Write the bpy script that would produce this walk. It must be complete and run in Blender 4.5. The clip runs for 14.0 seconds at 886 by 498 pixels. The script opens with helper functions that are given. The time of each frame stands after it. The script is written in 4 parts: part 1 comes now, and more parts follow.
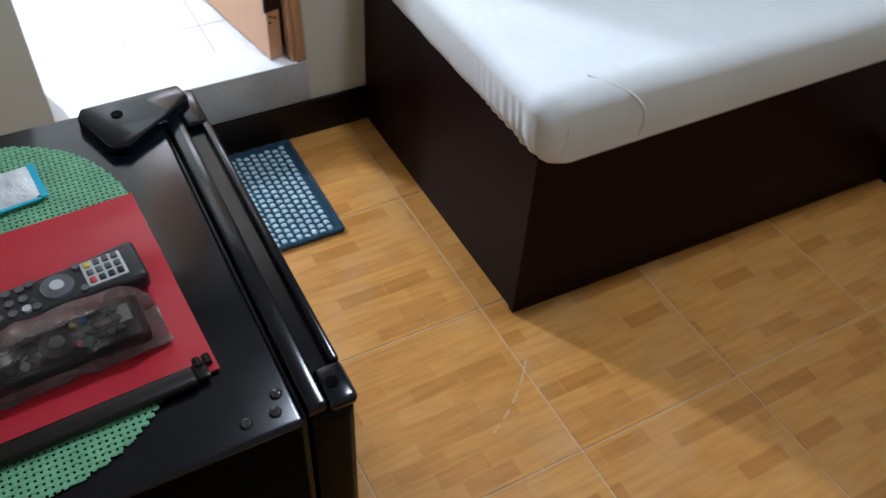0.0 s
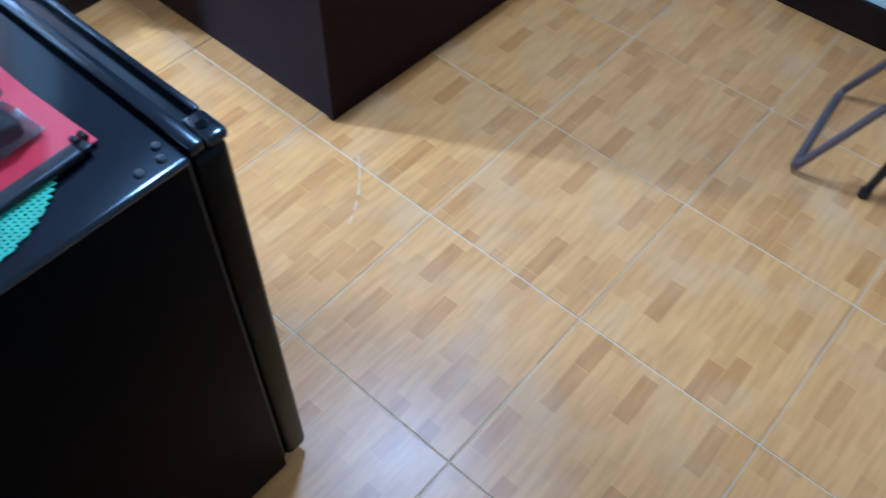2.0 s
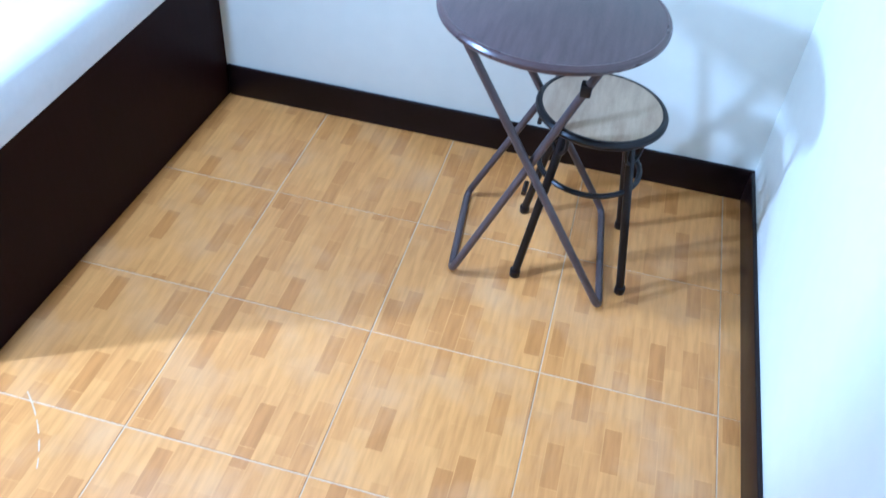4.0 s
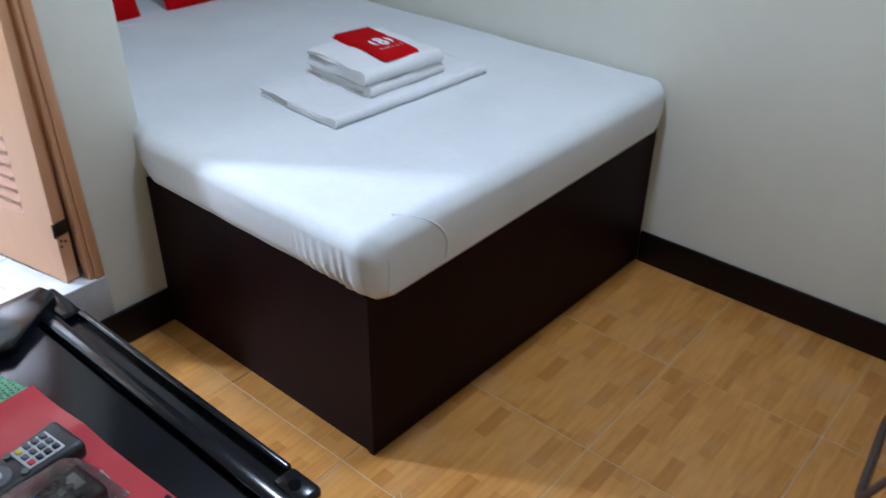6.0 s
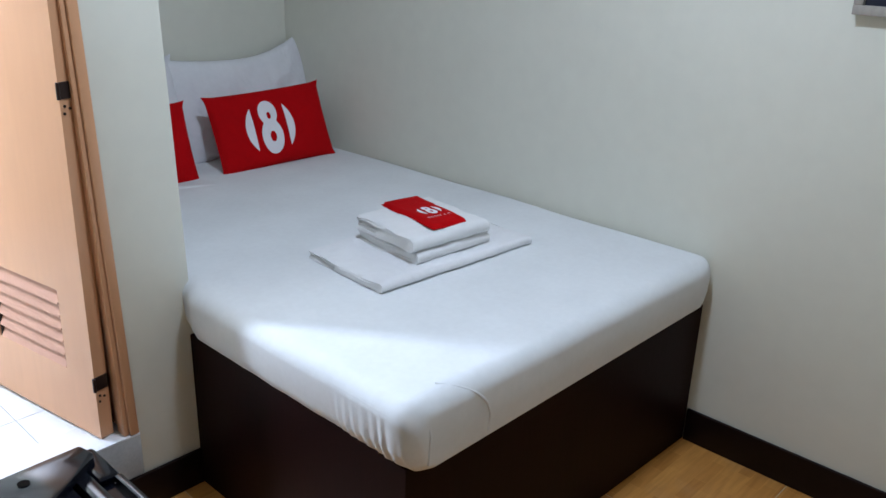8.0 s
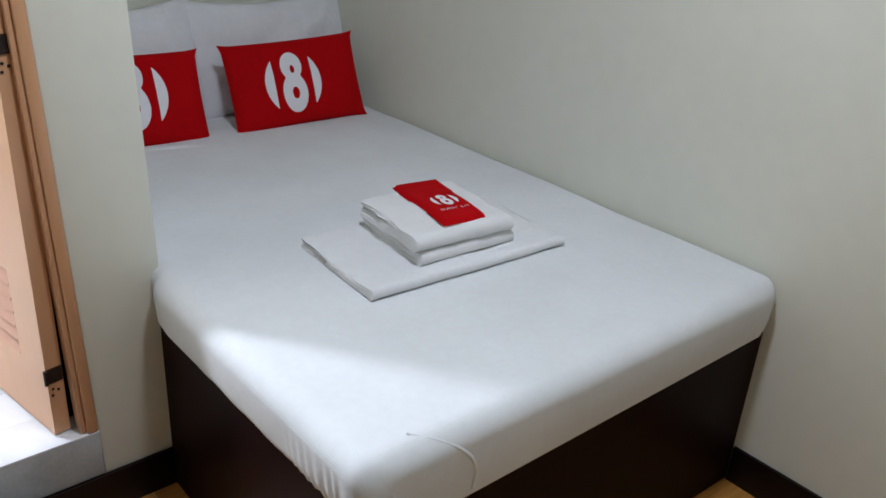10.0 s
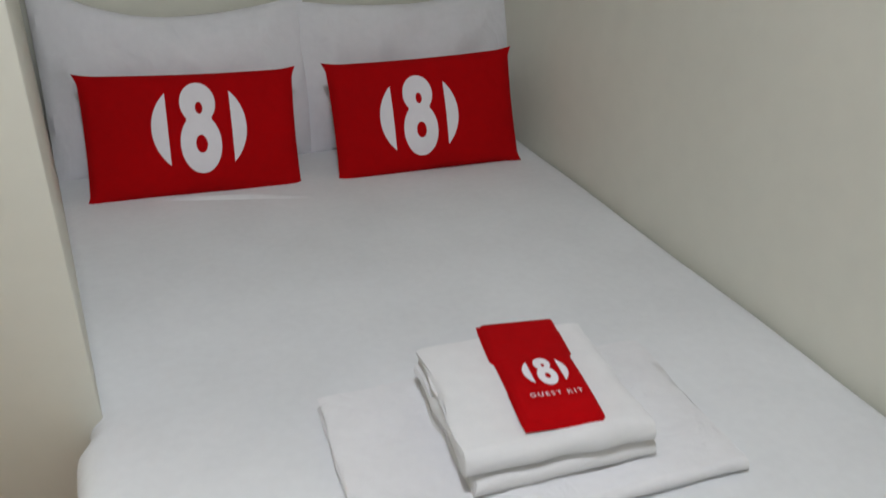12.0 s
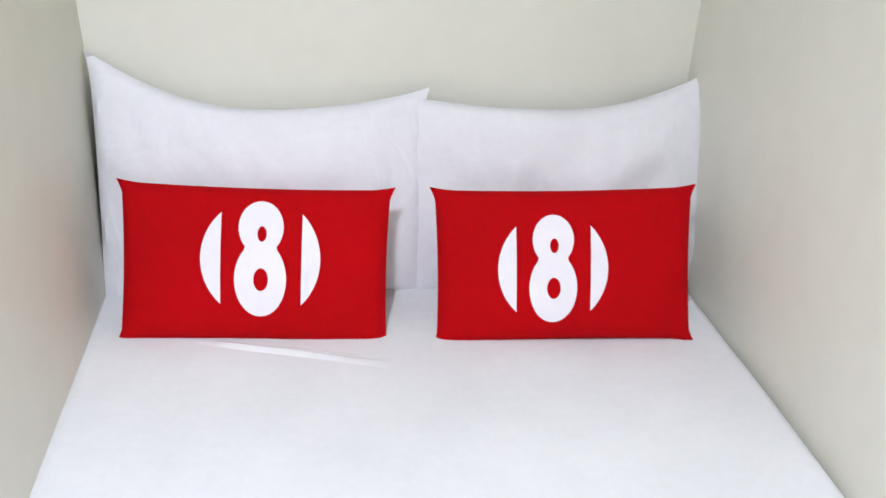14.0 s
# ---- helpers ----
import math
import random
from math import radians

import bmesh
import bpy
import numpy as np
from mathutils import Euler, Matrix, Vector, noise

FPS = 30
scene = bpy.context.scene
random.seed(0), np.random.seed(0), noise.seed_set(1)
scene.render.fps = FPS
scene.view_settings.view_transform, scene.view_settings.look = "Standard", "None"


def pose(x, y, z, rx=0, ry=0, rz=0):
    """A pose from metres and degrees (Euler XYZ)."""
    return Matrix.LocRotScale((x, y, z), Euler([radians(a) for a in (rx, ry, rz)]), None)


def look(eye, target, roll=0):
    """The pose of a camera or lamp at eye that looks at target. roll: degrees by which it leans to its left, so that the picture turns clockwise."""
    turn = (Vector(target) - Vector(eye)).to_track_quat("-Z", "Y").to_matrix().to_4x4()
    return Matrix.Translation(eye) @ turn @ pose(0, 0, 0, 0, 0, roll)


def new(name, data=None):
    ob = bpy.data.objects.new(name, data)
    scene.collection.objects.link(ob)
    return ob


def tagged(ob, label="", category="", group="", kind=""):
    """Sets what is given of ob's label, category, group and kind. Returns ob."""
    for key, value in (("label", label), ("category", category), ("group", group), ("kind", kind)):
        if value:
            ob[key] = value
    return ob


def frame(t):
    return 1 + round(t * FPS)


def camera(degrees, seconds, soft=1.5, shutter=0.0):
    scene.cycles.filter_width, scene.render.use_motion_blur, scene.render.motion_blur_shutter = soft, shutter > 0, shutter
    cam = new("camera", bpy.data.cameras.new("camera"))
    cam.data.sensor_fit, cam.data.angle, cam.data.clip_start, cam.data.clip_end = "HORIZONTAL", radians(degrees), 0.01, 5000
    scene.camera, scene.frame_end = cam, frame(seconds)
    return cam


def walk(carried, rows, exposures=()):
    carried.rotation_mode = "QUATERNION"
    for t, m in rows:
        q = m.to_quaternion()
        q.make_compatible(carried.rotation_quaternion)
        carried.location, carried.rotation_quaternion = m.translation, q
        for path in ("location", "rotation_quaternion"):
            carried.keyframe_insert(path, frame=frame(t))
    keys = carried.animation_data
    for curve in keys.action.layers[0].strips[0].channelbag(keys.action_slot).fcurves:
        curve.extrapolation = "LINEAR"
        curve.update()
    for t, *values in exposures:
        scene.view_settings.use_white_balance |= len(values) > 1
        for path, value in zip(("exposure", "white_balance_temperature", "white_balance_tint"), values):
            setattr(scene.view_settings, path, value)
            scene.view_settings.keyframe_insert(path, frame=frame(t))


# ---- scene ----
cam = camera(55.5, 14.0, shutter=0.3)
# seconds, stops, kelvin, tint
EXPOSURES = [(0.0, -0.35, 5650, 14), (0.5, -0.25, 5450, 14), (1.0, 0.0, 4850, 11), (1.5, 0.2, 4200, 9), (2.0, 0.65, 3720, 8), (2.7, 1.25, 3600, 8), (4.8, 1.0, 4600, 14),
             (5.5, 0.1, 5100, 14), (6.5, -0.33, 5350, 15), (8.2, -0.27, 5500, 15), (10.5, -0.43, 6050, 16), (11.0, -0.45, 6200, 15), (11.5, -0.8, 6300, 15), (12.0, -0.32, 6350, 17), (12.5, 0.03, 6350, 17), (13.0, 0.5, 6300, 19), (13.5, 0.85, 6150, 20), (14.0, 1.03, 6050, 21)]
# metres for one unit of the plan
S = 1.04
PATH = [
    (0, (-0.745, -1.477, 1.522), (-0.03, -0.285, 0.084), 3.9),
    (0.5, (-0.844, -1.487, 1.522), (0.036, -0.466, 0.045), 3.9),
    (1, (-0.913, -1.531, 1.529), (0.001, -0.58, 0.026), 2.5),
    (1.5, (-0.938, -1.598, 1.522), (-0.084, -0.651, -0.019), 0.7),
    (2, (-0.918, -1.646, 1.511), (0.0, -0.89, -0.097), 2.0),
    (2.5, (-0.902, -1.71, 1.494), (0.146, -1.179, -0.125), 3.7),
    (2.7, (-0.887, -1.713, 1.507), (0.187, -1.273, -0.122), 4.7),
    (4.8, (-0.886, -1.664, 1.593), (0.678, -1.349, 0.387), 2.9),
    (5, (-0.879, -1.659, 1.589), (0.668, -1.259, 0.387), 2.0),
    (5.5, (-0.886, -1.6, 1.55), (0.533, -0.826, 0.373), 1.3),
    (6, (-0.953, -1.528, 1.518), (0.342, -0.443, 0.449), 0.9),
    (6.5, (-0.962, -1.534, 1.532), (0.342, -0.322, 0.621), 1.3),
    (7, (-0.965, -1.537, 1.537), (0.362, -0.275, 0.736), 1.6),
    (7.5, (-0.964, -1.531, 1.533), (0.384, -0.253, 0.792), 1.7),
    (8, (-0.956, -1.496, 1.52), (0.411, -0.23, 0.794), 1.8),
    (8.2, (-0.951, -1.5, 1.526), (0.416, -0.236, 0.795), 1.5),
    (10.3, (-0.49, -1.255, 1.529), (0.675, 0.106, 0.639), 3.2),
    (10.5, (-0.426, -1.189, 1.524), (0.71, 0.185, 0.618), 2.5),
    (11, (-0.199, -1.076, 1.504), (0.748, 0.419, 0.572), 2.7),
    (11.5, (0.014, -0.952, 1.493), (0.717, 0.641, 0.509), 3.1),
    (12, (0.143, -0.774, 1.494), (0.85, 0.837, 0.544), 2.2),
    (12.5, (0.288, -0.637, 1.523), (0.725, 1.089, 0.612), 2.1),
    (13, (0.423, -0.496, 1.581), (0.69, 1.219, 0.588), 3.4),
    (13.5, (0.455, -0.335, 1.555), (0.768, 1.397, 0.605), 2.1),
    (14, (0.508, -0.217, 1.506), (0.75, 1.552, 0.606), 2.4),
]
walk(cam, [(t, look(eye, target, roll)) for t, eye, target, roll in PATH], exposures=EXPOSURES)


# ---- light and exposure ----
world = bpy.data.worlds.new("world")
scene.world = world
world.use_nodes = True
wn = world.node_tree.nodes
sky = wn.new("ShaderNodeTexSky")
sky.sky_type, sky.sun_disc = "NISHITA", False
sky.sun_elevation, sky.sun_rotation = radians(48), radians(-35)
world.node_tree.links.new(sky.outputs[0], wn["Background"].inputs[0])
wn["Background"].inputs[1].default_value = 0.1


def area_lamp(name, m, sx, sy, watts, colour):
    data = bpy.data.lights.new(name, "AREA")
    data.shape, data.size, data.size_y, data.energy, data.color = "RECTANGLE", sx, sy, watts, colour
    ob = new(name, data)
    ob.matrix_world = m
    return ob


# daylight in the bathroom window and the ceiling lamp of the bedroom
area_lamp("window_daylight", look(Vector((-1.13, 1.74, 2.03)) * S, Vector((0.1, -0.2, 0.5)) * S), 0.145, 0.33, 72, (0.90, 0.96, 1.0))
CEILING_LAMP = (0.19, -0.50)
data = bpy.data.lights.new("lamp_light", "AREA")
data.shape, data.size, data.energy, data.color = "DISK", 0.21, 22, (0.90, 0.97, 1.0)
new("lamp_light", data).matrix_world = pose(CEILING_LAMP[0] * S, CEILING_LAMP[1] * S, 2.405 * S)

# ---- materials ----


def mat(name, colour, rough=0.5, vary=0.08, scale=6.0, bump=0.0, bump_scale=60.0, metal=0.0, stretch=(1, 1, 1), coat=0.0, second=None, sheen=0.0, spec=0.5):
    """Base colour broken up by coarse stains and fine grain, with an optional bump."""
    m = bpy.data.materials.new(name)
    m.use_nodes = True
    n, l = m.node_tree.nodes, m.node_tree.links
    b = n["Principled BSDF"]
    co = n.new("ShaderNodeTexCoord")
    mp = n.new("ShaderNodeMapping")
    mp.inputs["Scale"].default_value = stretch
    l.new(co.outputs["Object"], mp.inputs[0])
    big = n.new("ShaderNodeTexNoise")
    big.inputs["Scale"].default_value, big.inputs["Detail"].default_value = scale, 5
    l.new(mp.outputs[0], big.inputs["Vector"])
    fine = n.new("ShaderNodeTexNoise")
    fine.inputs["Scale"].default_value, fine.inputs["Detail"].default_value = scale * 14, 3
    l.new(mp.outputs[0], fine.inputs["Vector"])
    add = n.new("ShaderNodeMath")
    add.operation = "MULTIPLY_ADD"
    l.new(fine.outputs[0], add.inputs[0])
    add.inputs[1].default_value = 0.4
    l.new(big.outputs[0], add.inputs[2])
    ramp = n.new("ShaderNodeValToRGB")
    lo = second or tuple(c * (1 - vary) for c in colour)
    hi = colour if second else tuple(min(1, c * (1 + vary)) for c in colour)
    ramp.color_ramp.elements[0].position, ramp.color_ramp.elements[1].position = 0.45, 0.95
    ramp.color_ramp.elements[0].color, ramp.color_ramp.elements[1].color = (*lo, 1), (*hi, 1)
    l.new(add.outputs[0], ramp.inputs[0])
    l.new(ramp.outputs[0], b.inputs["Base Color"])
    rr = n.new("ShaderNodeMapRange")
    rr.inputs["To Min"].default_value, rr.inputs["To Max"].default_value = max(0.02, rough - 0.07), min(1, rough + 0.07)
    l.new(big.outputs[0], rr.inputs[0])
    l.new(rr.outputs[0], b.inputs["Roughness"])
    b.inputs["Metallic"].default_value, b.inputs["Coat Weight"].default_value = metal, coat
    b.inputs["Sheen Weight"].default_value, b.inputs["Specular IOR Level"].default_value = sheen, spec
    if bump:
        bn = n.new("ShaderNodeTexNoise")
        bn.inputs["Scale"].default_value, bn.inputs["Detail"].default_value = bump_scale, 4
        l.new(mp.outputs[0], bn.inputs["Vector"])
        bp = n.new("ShaderNodeBump")
        bp.inputs["Strength"].default_value, bp.inputs["Distance"].default_value = bump, 0.004
        l.new(bn.outputs[0], bp.inputs["Height"])
        l.new(bp.outputs[0], b.inputs["Normal"])
    return m


def parquet_mat():
    """Ceramic tile printed with short staggered wooden staves, the grain along x."""
    m = bpy.data.materials.new("printed_parquet_tile")
    m.use_nodes = True
    n, l = m.node_tree.nodes, m.node_tree.links
    b = n["Principled BSDF"]
    b.inputs["Specular IOR Level"].default_value = 0.35
    co, info = n.new("ShaderNodeTexCoord"), n.new("ShaderNodeObjectInfo")
    off = n.new("ShaderNodeVectorMath")
    off.operation = "MULTIPLY_ADD"
    l.new(info.outputs["Random"], off.inputs[0])
    off.inputs[1].default_value = (3.7, 0.0, 0.0)
    l.new(co.outputs["Object"], off.inputs[2])
    br = n.new("ShaderNodeTexBrick")
    br.inputs["Scale"].default_value = 1.0
    br.inputs["Brick Width"].default_value, br.inputs["Row Height"].default_value = 0.118, 0.0405
    br.inputs["Mortar Size"].default_value, br.inputs["Mortar Smooth"].default_value = 0.0012, 0.4
    br.inputs["Color1"].default_value, br.inputs["Color2"].default_value = (0, 0, 0, 1), (1, 1, 1, 1)
    br.inputs["Mortar"].default_value = (0.9, 0.9, 0.9, 1)
    br.offset, br.squash = 0.37, 1.0
    l.new(off.outputs[0], br.inputs["Vector"])
    mp = n.new("ShaderNodeMapping")
    mp.inputs["Scale"].default_value = (9, 75, 1)
    l.new(off.outputs[0], mp.inputs[0])
    grain = n.new("ShaderNodeTexNoise")
    grain.inputs["Scale"].default_value, grain.inputs["Detail"].default_value = 1.0, 6
    l.new(mp.outputs[0], grain.inputs["Vector"])
    stain = n.new("ShaderNodeTexNoise")
    stain.inputs["Scale"].default_value, stain.inputs["Detail"].default_value = 5, 4
    l.new(off.outputs[0], stain.inputs["Vector"])
    r1 = n.new("ShaderNodeValToRGB")
    e = r1.color_ramp.elements
    e[0].position, e[0].color = 0.0, (0.42, 0.183, 0.038, 1)
    e[1].position, e[1].color = 1.0, (0.565, 0.278, 0.069, 1)
    mid = r1.color_ramp.elements.new(0.3)
    mid.color = (0.51, 0.239, 0.056, 1)
    l.new(br.outputs["Color"], r1.inputs[0])
    r2 = n.new("ShaderNodeValToRGB")
    r2.color_ramp.elements[0].position, r2.color_ramp.elements[0].color = 0.3, (0.86, 0.82, 0.76, 1)
    r2.color_ramp.elements[1].position, r2.color_ramp.elements[1].color = 0.62, (1.08, 1.06, 1.02, 1)
    l.new(grain.outputs[0], r2.inputs[0])
    mx = n.new("ShaderNodeMix")
    mx.data_type, mx.blend_type = "RGBA", "MULTIPLY"
    mx.inputs["Factor"].default_value = 1.0
    l.new(r1.outputs[0], mx.inputs["A"])
    l.new(r2.outputs[0], mx.inputs["B"])
    mx2 = n.new("ShaderNodeMix")
    mx2.data_type, mx2.blend_type = "RGBA", "MIX"
    mr = n.new("ShaderNodeMapRange")
    mr.inputs["From Min"].default_value, mr.inputs["From Max"].default_value = 0.5, 0.75
    mr.inputs["To Max"].default_value = 0.30
    l.new(stain.outputs[0], mr.inputs[0])
    l.new(mr.outputs[0], mx2.inputs["Factor"])
    l.new(mx.outputs["Result"], mx2.inputs["A"])
    mx2.inputs["B"].default_value = (0.52, 0.37, 0.21, 1)
    l.new(mx2.outputs["Result"], b.inputs["Base Color"])
    rr = n.new("ShaderNodeMapRange")
    rr.inputs["To Min"].default_value, rr.inputs["To Max"].default_value = 0.27, 0.42
    l.new(stain.outputs[0], rr.inputs[0])
    l.new(rr.outputs[0], b.inputs["Roughness"])
    bp = n.new("ShaderNodeBump")
    bp.inputs["Strength"].default_value, bp.inputs["Distance"].default_value = 0.12, 0.001
    l.new(grain.outputs[0], bp.inputs["Height"])
    l.new(bp.outputs[0], b.inputs["Normal"])
    return m


def cloth_mat(name, colour, weave=900.0, bump=0.15, vary=0.05, wrinkle=0.0, wrinkle_scale=9.0):
    """Woven cotton: fine crossing threads, soft broad shading of the cloth and optional creases."""
    m = mat(name, colour, 0.9, vary, 4.0, spec=0.1)
    n, l = m.node_tree.nodes, m.node_tree.links
    co = n.new("ShaderNodeTexCoord")
    w1, w2 = n.new("ShaderNodeTexWave"), n.new("ShaderNodeTexWave")
    w1.bands_direction, w2.bands_direction = "X", "Z"
    add = n.new("ShaderNodeMath")
    for k, w in enumerate((w1, w2)):
        w.inputs["Scale"].default_value, w.inputs["Distortion"].default_value = weave / 6.3, 0.6
        l.new(co.outputs["Object"], w.inputs["Vector"])
        l.new(w.outputs["Fac"], add.inputs[k])
    bp = n.new("ShaderNodeBump")
    bp.inputs["Strength"].default_value, bp.inputs["Distance"].default_value = bump, 0.0006
    l.new(add.outputs[0], bp.inputs["Height"])
    if wrinkle:
        wr = n.new("ShaderNodeTexNoise")
        wr.inputs["Scale"].default_value, wr.inputs["Detail"].default_value, wr.inputs["Distortion"].default_value = wrinkle_scale, 3, 0.9
        l.new(co.outputs["Object"], wr.inputs["Vector"])
        b2 = n.new("ShaderNodeBump")
        b2.inputs["Strength"].default_value, b2.inputs["Distance"].default_value = wrinkle, 0.02
        l.new(wr.outputs[0], b2.inputs["Height"])
        l.new(b2.outputs[0], bp.inputs["Normal"])
    l.new(bp.outputs[0], n["Principled BSDF"].inputs["Normal"])
    return m


WALL = mat("wall_paint", (0.735, 0.73, 0.635), 0.55, 0.045, 1.3, 0.12, 35)
CEIL = mat("ceiling_paint", (0.80, 0.80, 0.78), 0.8, 0.02, 2)
BASEB = mat("dark_baseboard", (0.009, 0.004, 0.0035), 0.38, 0.3, 7, 0.1, 30, spec=0.2)
PARQUET = parquet_mat()
GROUT = mat("floor_grout", (0.60, 0.48, 0.33), 0.85, 0.2, 7, 0.2, 90, second=(0.50, 0.36, 0.20))
WTILE = mat("white_bath_tile", (0.80, 0.81, 0.84), 0.18, 0.03, 6)
WGROUT = mat("grey_grout", (0.50, 0.51, 0.55), 0.8, 0.12, 9)
MARBLE = mat("grey_marble", (0.55, 0.56, 0.55), 0.35, 0.3, 9, second=(0.36, 0.37, 0.37))
BROWN = mat("dark_brown_laminate", (0.0105, 0.0032, 0.0030), 0.46, 0.30, 3, 0.06, 60, stretch=(1, 1, 0.15), spec=0.07)
SHEET = cloth_mat("white_bed_sheet", (0.75, 0.765, 0.775), wrinkle=0.22, wrinkle_scale=3.5)
WHITE_CLOTH = cloth_mat("white_pillow_case", (0.78, 0.78, 0.81), wrinkle=0.6, wrinkle_scale=7)
TOWEL = mat("white_terry", (0.82, 0.82, 0.82), 0.95, 0.03, 30, 0.45, 800, sheen=0.1, spec=0.1)
LINEN = cloth_mat("white_folded_sheet", (0.77, 0.77, 0.78), wrinkle=0.35, wrinkle_scale=14)
RED_CLOTH = cloth_mat("red_cotton", (0.43, 0.0012, 0.0025), weave=700, bump=0.3, vary=0.12, wrinkle=0.3, wrinkle_scale=9)
PRINT = cloth_mat("white_print", (0.80, 0.77, 0.80), weave=700, bump=0.2, vary=0.04)
BLACKP = mat("black_gloss_plastic", (0.0025, 0.0032, 0.007), 0.16, 0.2, 5, spec=0.36)
BLACKD = mat("black_door_paint", (0.002, 0.0018, 0.0018), 0.25, 0.3, 5, 0.08, 300, spec=0.10)
BLACKC = mat("clear_black_cap", (0.02, 0.02, 0.024), 0.10, 0.2, 20, spec=0.9)
BLACKM = mat("black_side_paint", (0.0014, 0.0012, 0.0012), 0.45, 0.3, 4, 0.1, 300, spec=0.03)
DOORW = mat("tan_door_laminate", (0.60, 0.32, 0.165), 0.33, 0.07, 3, 0.05, 40, stretch=(1, 1, 0.12))
LOUVER = mat("pink_tan_louver", (0.56, 0.31, 0.22), 0.4, 0.06, 5)
DARKM = mat("dark_metal", (0.035, 0.022, 0.018), 0.45, 0.3, 20, metal=0.6)
STEEL = mat("screw_steel", (0.55, 0.53, 0.50), 0.3, 0.2, 20, metal=1.0)
TUBE = mat("brown_grey_tube", (0.095, 0.072, 0.070), 0.38, 0.15, 12, metal=0.35)
BLACKT = mat("black_tube", (0.008, 0.006, 0.006), 0.34, 0.2, 12, spec=0.3)
TABLETOP = mat("dark_walnut_laminate", (0.085, 0.056, 0.054), 0.34, 0.25, 4, 0.08, 40, stretch=(2, 14, 1), second=(0.040, 0.025, 0.024))
TABLERIM = mat("table_edge_band", (0.060, 0.036, 0.034), 0.28, 0.15, 8)
SEATW = mat("oak_seat_laminate", (0.56, 0.43, 0.28), 0.42, 0.2, 3, stretch=(3, 16, 1), second=(0.36, 0.25, 0.15))
FOLDER = mat("red_folder_plastic", (0.50, 0.022, 0.038), 0.36, 0.08, 6, 0.15, 18)
GREENW = mat("green_woven_vinyl", (0.17, 0.42, 0.24), 0.5, 0.18, 40)
REMOTE = mat("remote_black", (0.018, 0.018, 0.022), 0.4, 0.2, 20)
REMOTE2 = mat("remote_charcoal", (0.026, 0.026, 0.035), 0.45, 0.2, 20)
GREYKEY = mat("grey_keys", (0.10, 0.10, 0.115), 0.5, 0.1, 20)
SILVERKEY = mat("silver_keys", (0.50, 0.51, 0.53), 0.4, 0.1, 20)
YELLOW = mat("yellow_key", (0.65, 0.50, 0.05), 0.5, 0.1, 20)
REDKEY = mat("red_key", (0.50, 0.03, 0.03), 0.5, 0.1, 20)
BLUEKEY = mat("blue_key", (0.03, 0.12, 0.50), 0.5, 0.1, 20)
SACHET = mat("silver_sachet", (0.62, 0.66, 0.70), 0.35, 0.12, 25, 0.7, 60, metal=0.3)
CYAN = mat("cyan_seal", (0.02, 0.42, 0.62), 0.35, 0.1, 25)
RUGD = mat("rug_teal", (0.015, 0.050, 0.085), 0.95, 0.3, 60, 0.6, 400)
RUGL = mat("rug_pale", (0.46, 0.62, 0.68), 0.95, 0.15, 60, 0.6, 400)
GREENP = mat("lime_plastic", (0.34, 0.52, 0.05), 0.35, 0.08, 8)
CLEARP = mat("pale_plastic", (0.68, 0.74, 0.62), 0.3, 0.06, 8)
FRAMEW = mat("grey_wood_frame", (0.36, 0.33, 0.29), 0.5, 0.12, 20, stretch=(1, 4, 1))
DARKPIC = mat("dark_picture", (0.012, 0.014, 0.03), 0.25, 0.3, 8)
LAMPW = mat("lamp_white_metal", (0.8, 0.8, 0.8), 0.5, 0.03, 8)
FRAMEA = mat("aluminium_frame", (0.6, 0.6, 0.6), 0.4, 0.1, 12, metal=0.8)

WRAP = bpy.data.materials.new("clear_wrap")
WRAP.use_nodes = True
wt, wl_ = WRAP.node_tree.nodes, WRAP.node_tree.links
clear, shine, blend, fres = wt.new("ShaderNodeBsdfTransparent"), wt.new("ShaderNodeBsdfGlossy"), wt.new("ShaderNodeMixShader"), wt.new("ShaderNodeFresnel")
shine.inputs["Roughness"].default_value, fres.inputs["IOR"].default_value = 0.07, 1.55
clear.inputs["Color"].default_value = (0.97, 0.97, 0.98, 1)
wnz = wt.new("ShaderNodeTexNoise")
wnz.inputs["Scale"].default_value, wnz.inputs["Distortion"].default_value = 34, 2.2
wbp = wt.new("ShaderNodeBump")
wbp.inputs["Strength"].default_value, wbp.inputs["Distance"].default_value = 1.0, 0.014
wl_.new(wnz.outputs[0], wbp.inputs["Height"])
for node in (shine, fres):
    wl_.new(wbp.outputs[0], node.inputs["Normal"])
wl_.new(fres.outputs[0], blend.inputs[0])
wl_.new(clear.outputs[0], blend.inputs[1])
wl_.new(shine.outputs[0], blend.inputs[2])
wl_.new(blend.outputs[0], wt["Material Output"].inputs[0])

GLASS = bpy.data.materials.new("window_glass")
GLASS.use_nodes = True
gb = GLASS.node_tree.nodes["Principled BSDF"]
gb.inputs["Transmission Weight"].default_value, gb.inputs["Roughness"].default_value, gb.inputs["IOR"].default_value = 1.0, 0.02, 1.1

GLOW = bpy.data.materials.new("lamp_glow")
GLOW.use_nodes = True
GLOW.node_tree.nodes["Principled BSDF"].inputs["Emission Color"].default_value = (1.0, 0.98, 0.95, 1)
GLOW.node_tree.nodes["Principled BSDF"].inputs["Emission Strength"].default_value = 9.0

# ---- builders ----


